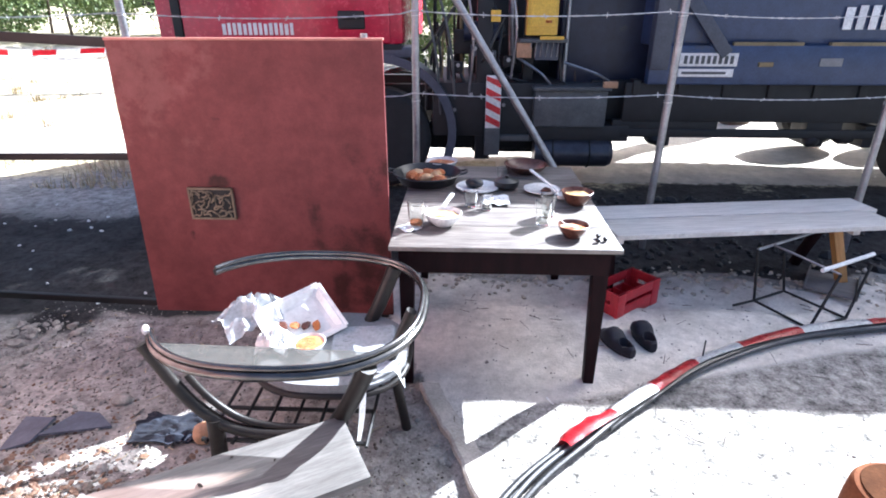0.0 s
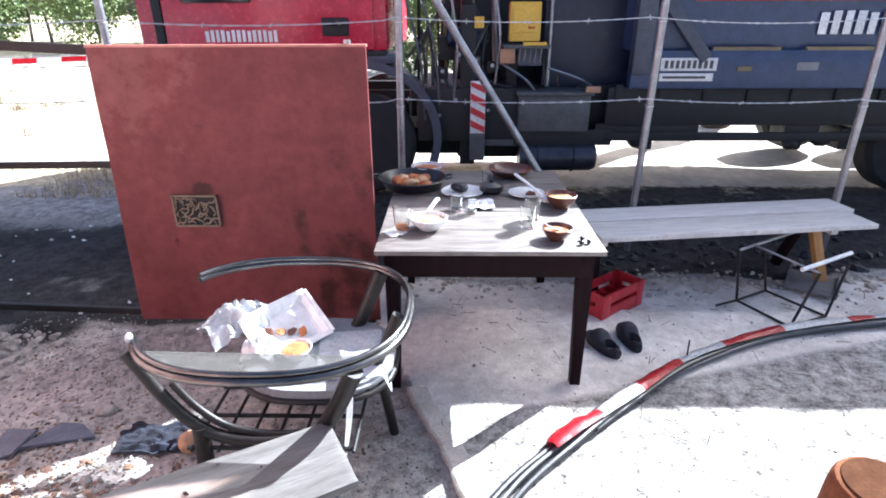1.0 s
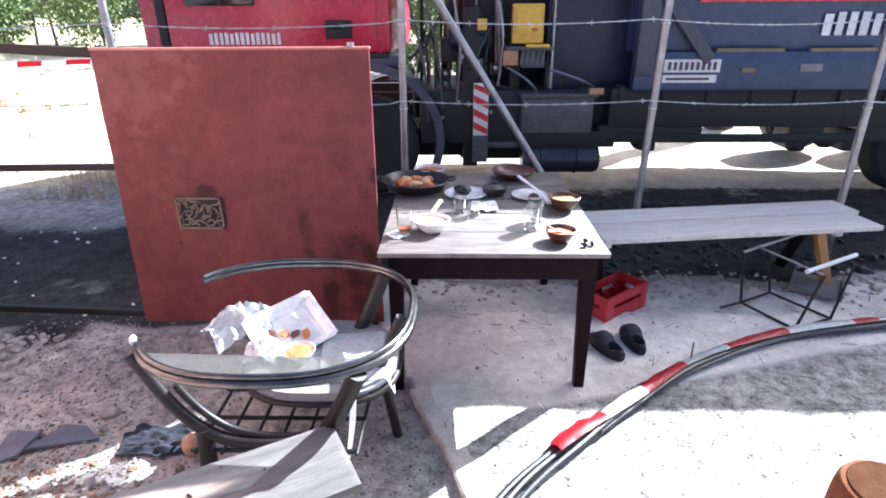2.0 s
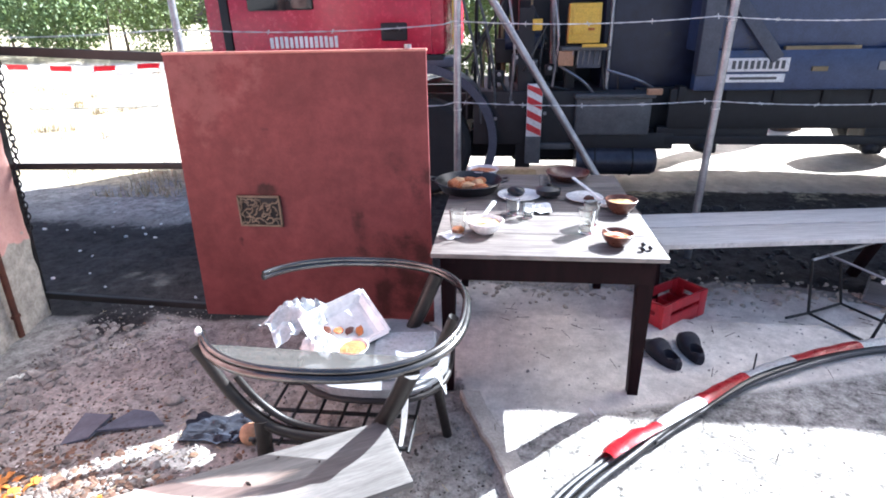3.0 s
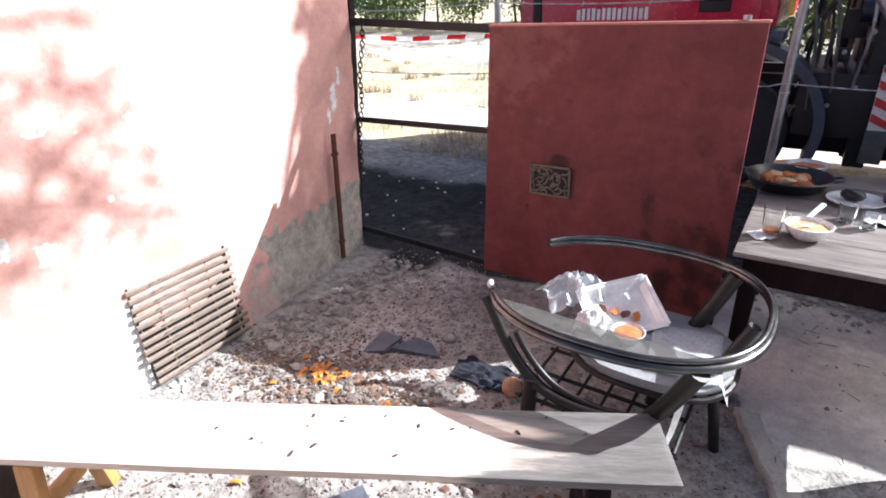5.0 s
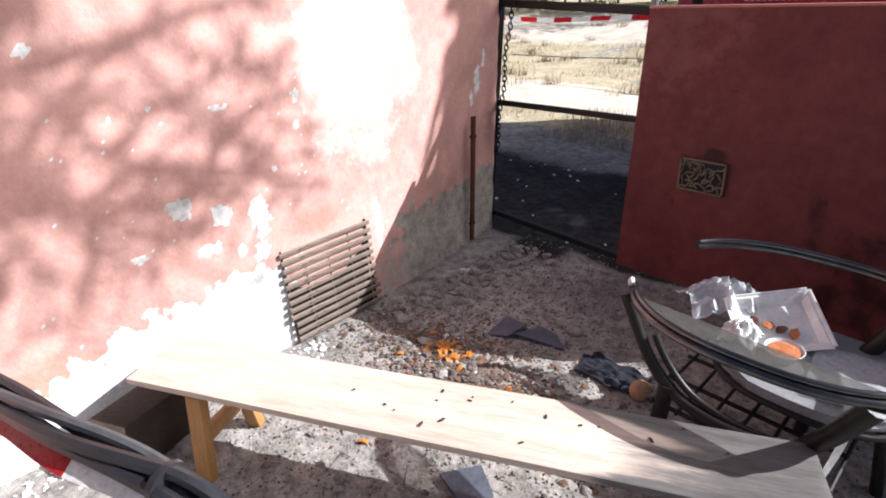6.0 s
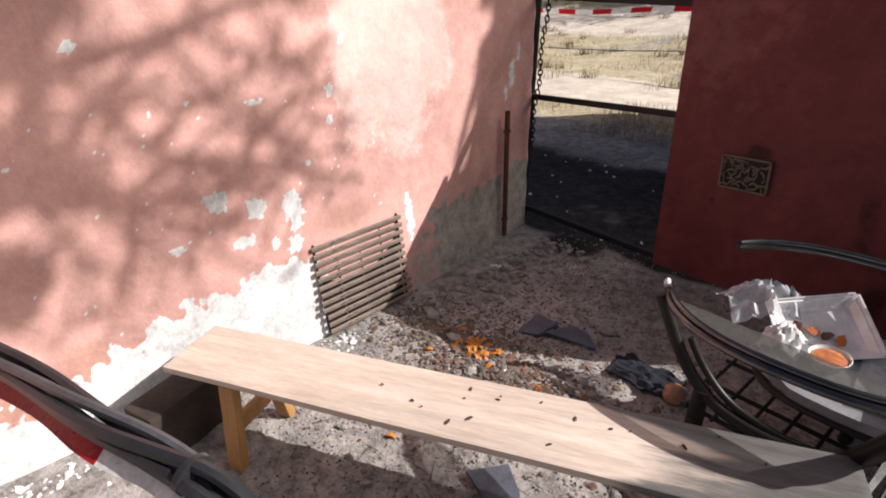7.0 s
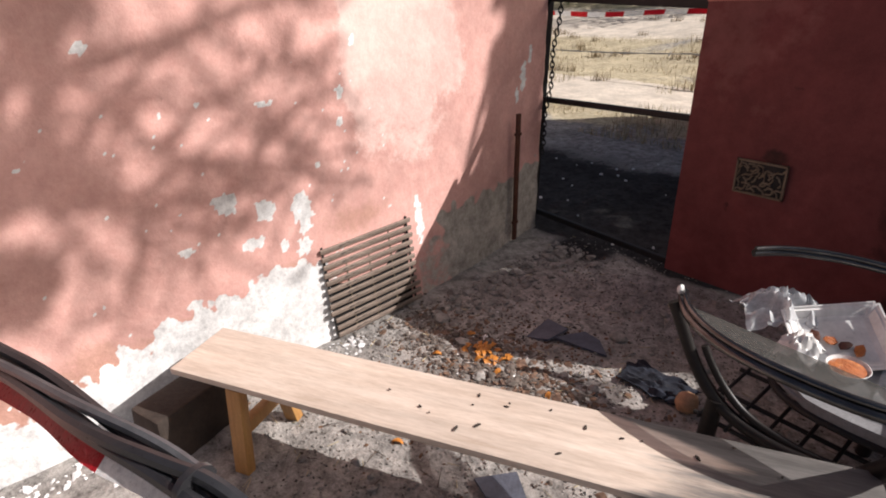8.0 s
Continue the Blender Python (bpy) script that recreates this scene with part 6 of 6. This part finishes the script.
# ---- the tree whose branches shade the wall ----
def make_tree():
    TX, TY = 5.9, 3.7
    t = thing("tree", "tall bare-limbed tree beside the yard", "tree", pose(TX, TY, 0))
    r = random.Random(15)

    def spot(y, z, d):
        """A place up along the sun's line from the wall, in the tree's own space."""
        return Vector((-2.6 + 1.06 * d - TX, y + 0.94 * d - TY, z + d))

    stem = smoothed([Vector((0, 0, -0.1)), Vector((-0.1, 0.05, 3.2)), Vector((-0.55, 0.2, 5.2)), spot(-2.1, -0.2, 7.0), spot(-1.05, 1.3, 6.3)], 8)
    part("trunk", sweep(B(), stem, lambda u: 0.22 - 0.15 * u, 12), M_BARK, t)
    fork = (-1.05, 1.3)
    limbs = [
        ((fork, (-0.6, 1.54), (-0.36, 1.55), (0.0, 1.62), (0.4, 1.72), (0.75, 1.74)), 6.25, 0.050, 0.012),
        ((fork, (-0.66, 1.25), (-0.45, 1.12), (-0.3, 1.0), (-0.1, 0.96), (0.12, 0.9)), 6.35, 0.046, 0.010),
        ((fork, (-0.69, 1.14), (-0.36, 1.02), (-0.2, 1.07), (-0.05, 1.14), (0.2, 1.09), (0.55, 0.96)), 6.1, 0.026, 0.009),
        ((fork, (-0.62, 1.2), (-0.5, 1.36), (-0.4, 1.6), (-0.3, 1.95), (-0.05, 2.4)), 6.4, 0.055, 0.02),
        (((-0.66, 1.25), (-0.55, 1.0), (-0.47, 0.8), (-0.3, 0.66)), 6.3, 0.022, 0.008),
        (((-0.36, 1.55), (-0.22, 1.34), (-0.12, 1.2), (0.1, 1.0)), 6.25, 0.018, 0.007),
        (((-0.66, 1.25), (-0.49, 1.24), (-0.3, 1.38), (-0.12, 1.52), (0.08, 1.60)), 6.3, 0.034, 0.012),
        ((fork, (-0.68, 1.15), (-0.48, 1.08), (-0.3, 1.01), (-0.08, 1.11), (0.15, 1.05), (0.63, 0.91)), 6.2, 0.036, 0.009),
        (((-0.48, 1.2), (-0.3, 1.0), (-0.33, 0.78), (-0.4, 0.6)), 6.2, 0.028, 0.012),
        (((0.07, 1.39), (0.21, 1.28), (0.27, 1.17), (0.22, 1.03)), 6.25, 0.014, 0.008),
        (((-0.6, 1.95), (-0.48, 1.69), (-0.48, 1.48), (-0.57, 1.32)), 6.35, 0.045, 0.02),
        (((-0.05, 1.14), (0.02, 0.95), (-0.02, 0.8), (0.05, 0.62)), 6.1, 0.012, 0.006),
        (((0.4, 1.72), (0.5, 1.5), (0.62, 1.4), (0.6, 1.2)), 6.25, 0.011, 0.006),
        (((0.0, 1.62), (0.16, 1.42), (0.3, 1.3), (0.42, 1.12)), 6.25, 0.016, 0.007),
        (((0.1, 1.64), (0.35, 1.52), (0.6, 1.46)), 6.25, 0.014, 0.007),
        (((-0.3, 1.0), (-0.1, 0.82), (0.1, 0.74)), 6.35, 0.017, 0.007),
        (((-0.5, 1.36), (-0.2, 1.4), (0.05, 1.36), (0.3, 1.44)), 6.4, 0.018, 0.007),
        ((fork, (-1.1, 1.7), (-0.9, 2.3), (-0.6, 2.9)), 6.4, 0.05, 0.02),
        ((fork, (-1.4, 1.6), (-1.9, 2.1), (-2.2, 2.6)), 6.5, 0.05, 0.02)]
    twigs, tips = B(), []
    for path, d, r0, r1 in limbs:
        line = smoothed([spot(y, z, d + 0.06 * math.sin(3 * y + 5 * z)) for y, z in path], 8)
        part("limb", sweep(B(), line, lambda u: 1.08 * (r0 + (r1 - r0) * u), 8), M_BARK, t)
        for k in range(4):
            a = line[r.randrange(4, len(line))]
            ang = r.gauss(-0.15, 0.85)
            ln = r.uniform(0.16, 0.48)
            dv = Vector((r.uniform(-0.3, 0.3), math.cos(ang), math.sin(ang))) * ln
            m = a + dv * 0.5 + Vector((r.uniform(-0.1, 0.1), r.uniform(-0.05, 0.05), r.uniform(-0.05, 0.07)))
            sweep(twigs, smoothed([a, m, a + dv], 4), lambda u: 0.0125 - 0.006 * u, 5)
            for q in range(2):
                e = a + dv * r.uniform(0.4, 0.95)
                g = Vector((r.uniform(-0.5, 0.5), r.uniform(-0.5, 1), r.uniform(-0.8, 0.8))).normalized() * r.uniform(0.1, 0.24)
                sweep(twigs, smoothed([e, e + g * 0.5 + Vector((0, 0, 0.02)), e + g], 3), lambda u: 0.0095 - 0.003 * u, 4)
                if r.random() < 0.05:
                    tips.append((*(e + g), 0.07, 0.07, 0.06))
    part("twigs", twigs, M_BARK, t)
    dense = []
    for i in range(9):
        dense.append((*spot(r.uniform(-0.50, -0.22), r.uniform(1.68, 2.1), 6.4), 0.10, 0.09, 0.09))
    for i in range(22):
        dense.append((*spot(r.uniform(-1.15, -0.60), r.uniform(1.05, 1.95), 6.3), 0.11, 0.08, 0.09))
    for i in range(5):
        dense.append((*spot(r.uniform(-1.1, -0.72), r.uniform(0.7, 1.2), 6.2), 0.13, 0.10, 0.11))
    for i in range(26):
        dense.append((*spot(r.uniform(-2.4, 0.3), r.uniform(2.2, 3.2), 6.4), 0.30, 0.30, 0.24))
    leaves("leaf_mass", "", dense, 4200, 0.05, M_LEAF, 6, t)
    leaves("crown", "", tips, 1200, 0.04, M_LEAF, 5, t)
    return t


make_tree()


# Unseen tree, added only to shade the wall's gate end and the ground there.
def make_shade_tree():
    t = thing("tree", "unseen leafy tree added behind the truck for its shade", "tree", pose(4.5, 8.7, 0))
    r = random.Random(16)
    stem = smoothed([(0, 0, -0.1), (-0.1, -0.15, 3), (-0.3, -0.4, 5.2), (-0.6, -0.6, 7.0), (-0.7, -0.7, 8.0)], 8)
    part("trunk", sweep(B(), stem, lambda u: 0.22 - 0.18 * u, 12), M_BARK, t)
    dense = []
    up = Vector((1.06, 0.94, 1.0))
    # Clumps lie along the sun's line, so their shadow stops at edge on the wall.
    for i in range(150):
        low = i < 62
        z = r.uniform(-0.1, 0.56) if low else r.uniform(0.55, 2.5)
        edge = 1.25 + 0.53 * z if low else 1.87 + 0.16 * max(0.0, z - 0.65) ** 1.6
        p = Vector((-2.7, edge + (0.62 if low else 0.75) * r.random() ** 1.5, z)) + up * 6.9
        q = 0.10 if low else 0.13
        dense.append((p.x - 4.5, p.y - 8.7, p.z, q, q, q))
    # These keep the sun off the ground by the gate.
    for i in range(26):
        dense.append((r.uniform(-0.35, 0.85), r.uniform(-0.15, 0.95), 7.0 + r.uniform(-0.3, 0.3), 0.32, 0.28, 0.24))
    for d in dense[::4]:
        a = stem[r.randrange(18, len(stem))]
        e = Vector(d[:3])
        part("limb", sweep(B(), smoothed([a, (a + e) / 2 + Vector((0, 0, 0.1)), e], 6), lambda u: 0.045 - 0.03 * u, 7), M_BARK, t)
    leaves("crown", "", dense, 3200, 0.05, M_LEAF, 6, t)
    return t


make_shade_tree()
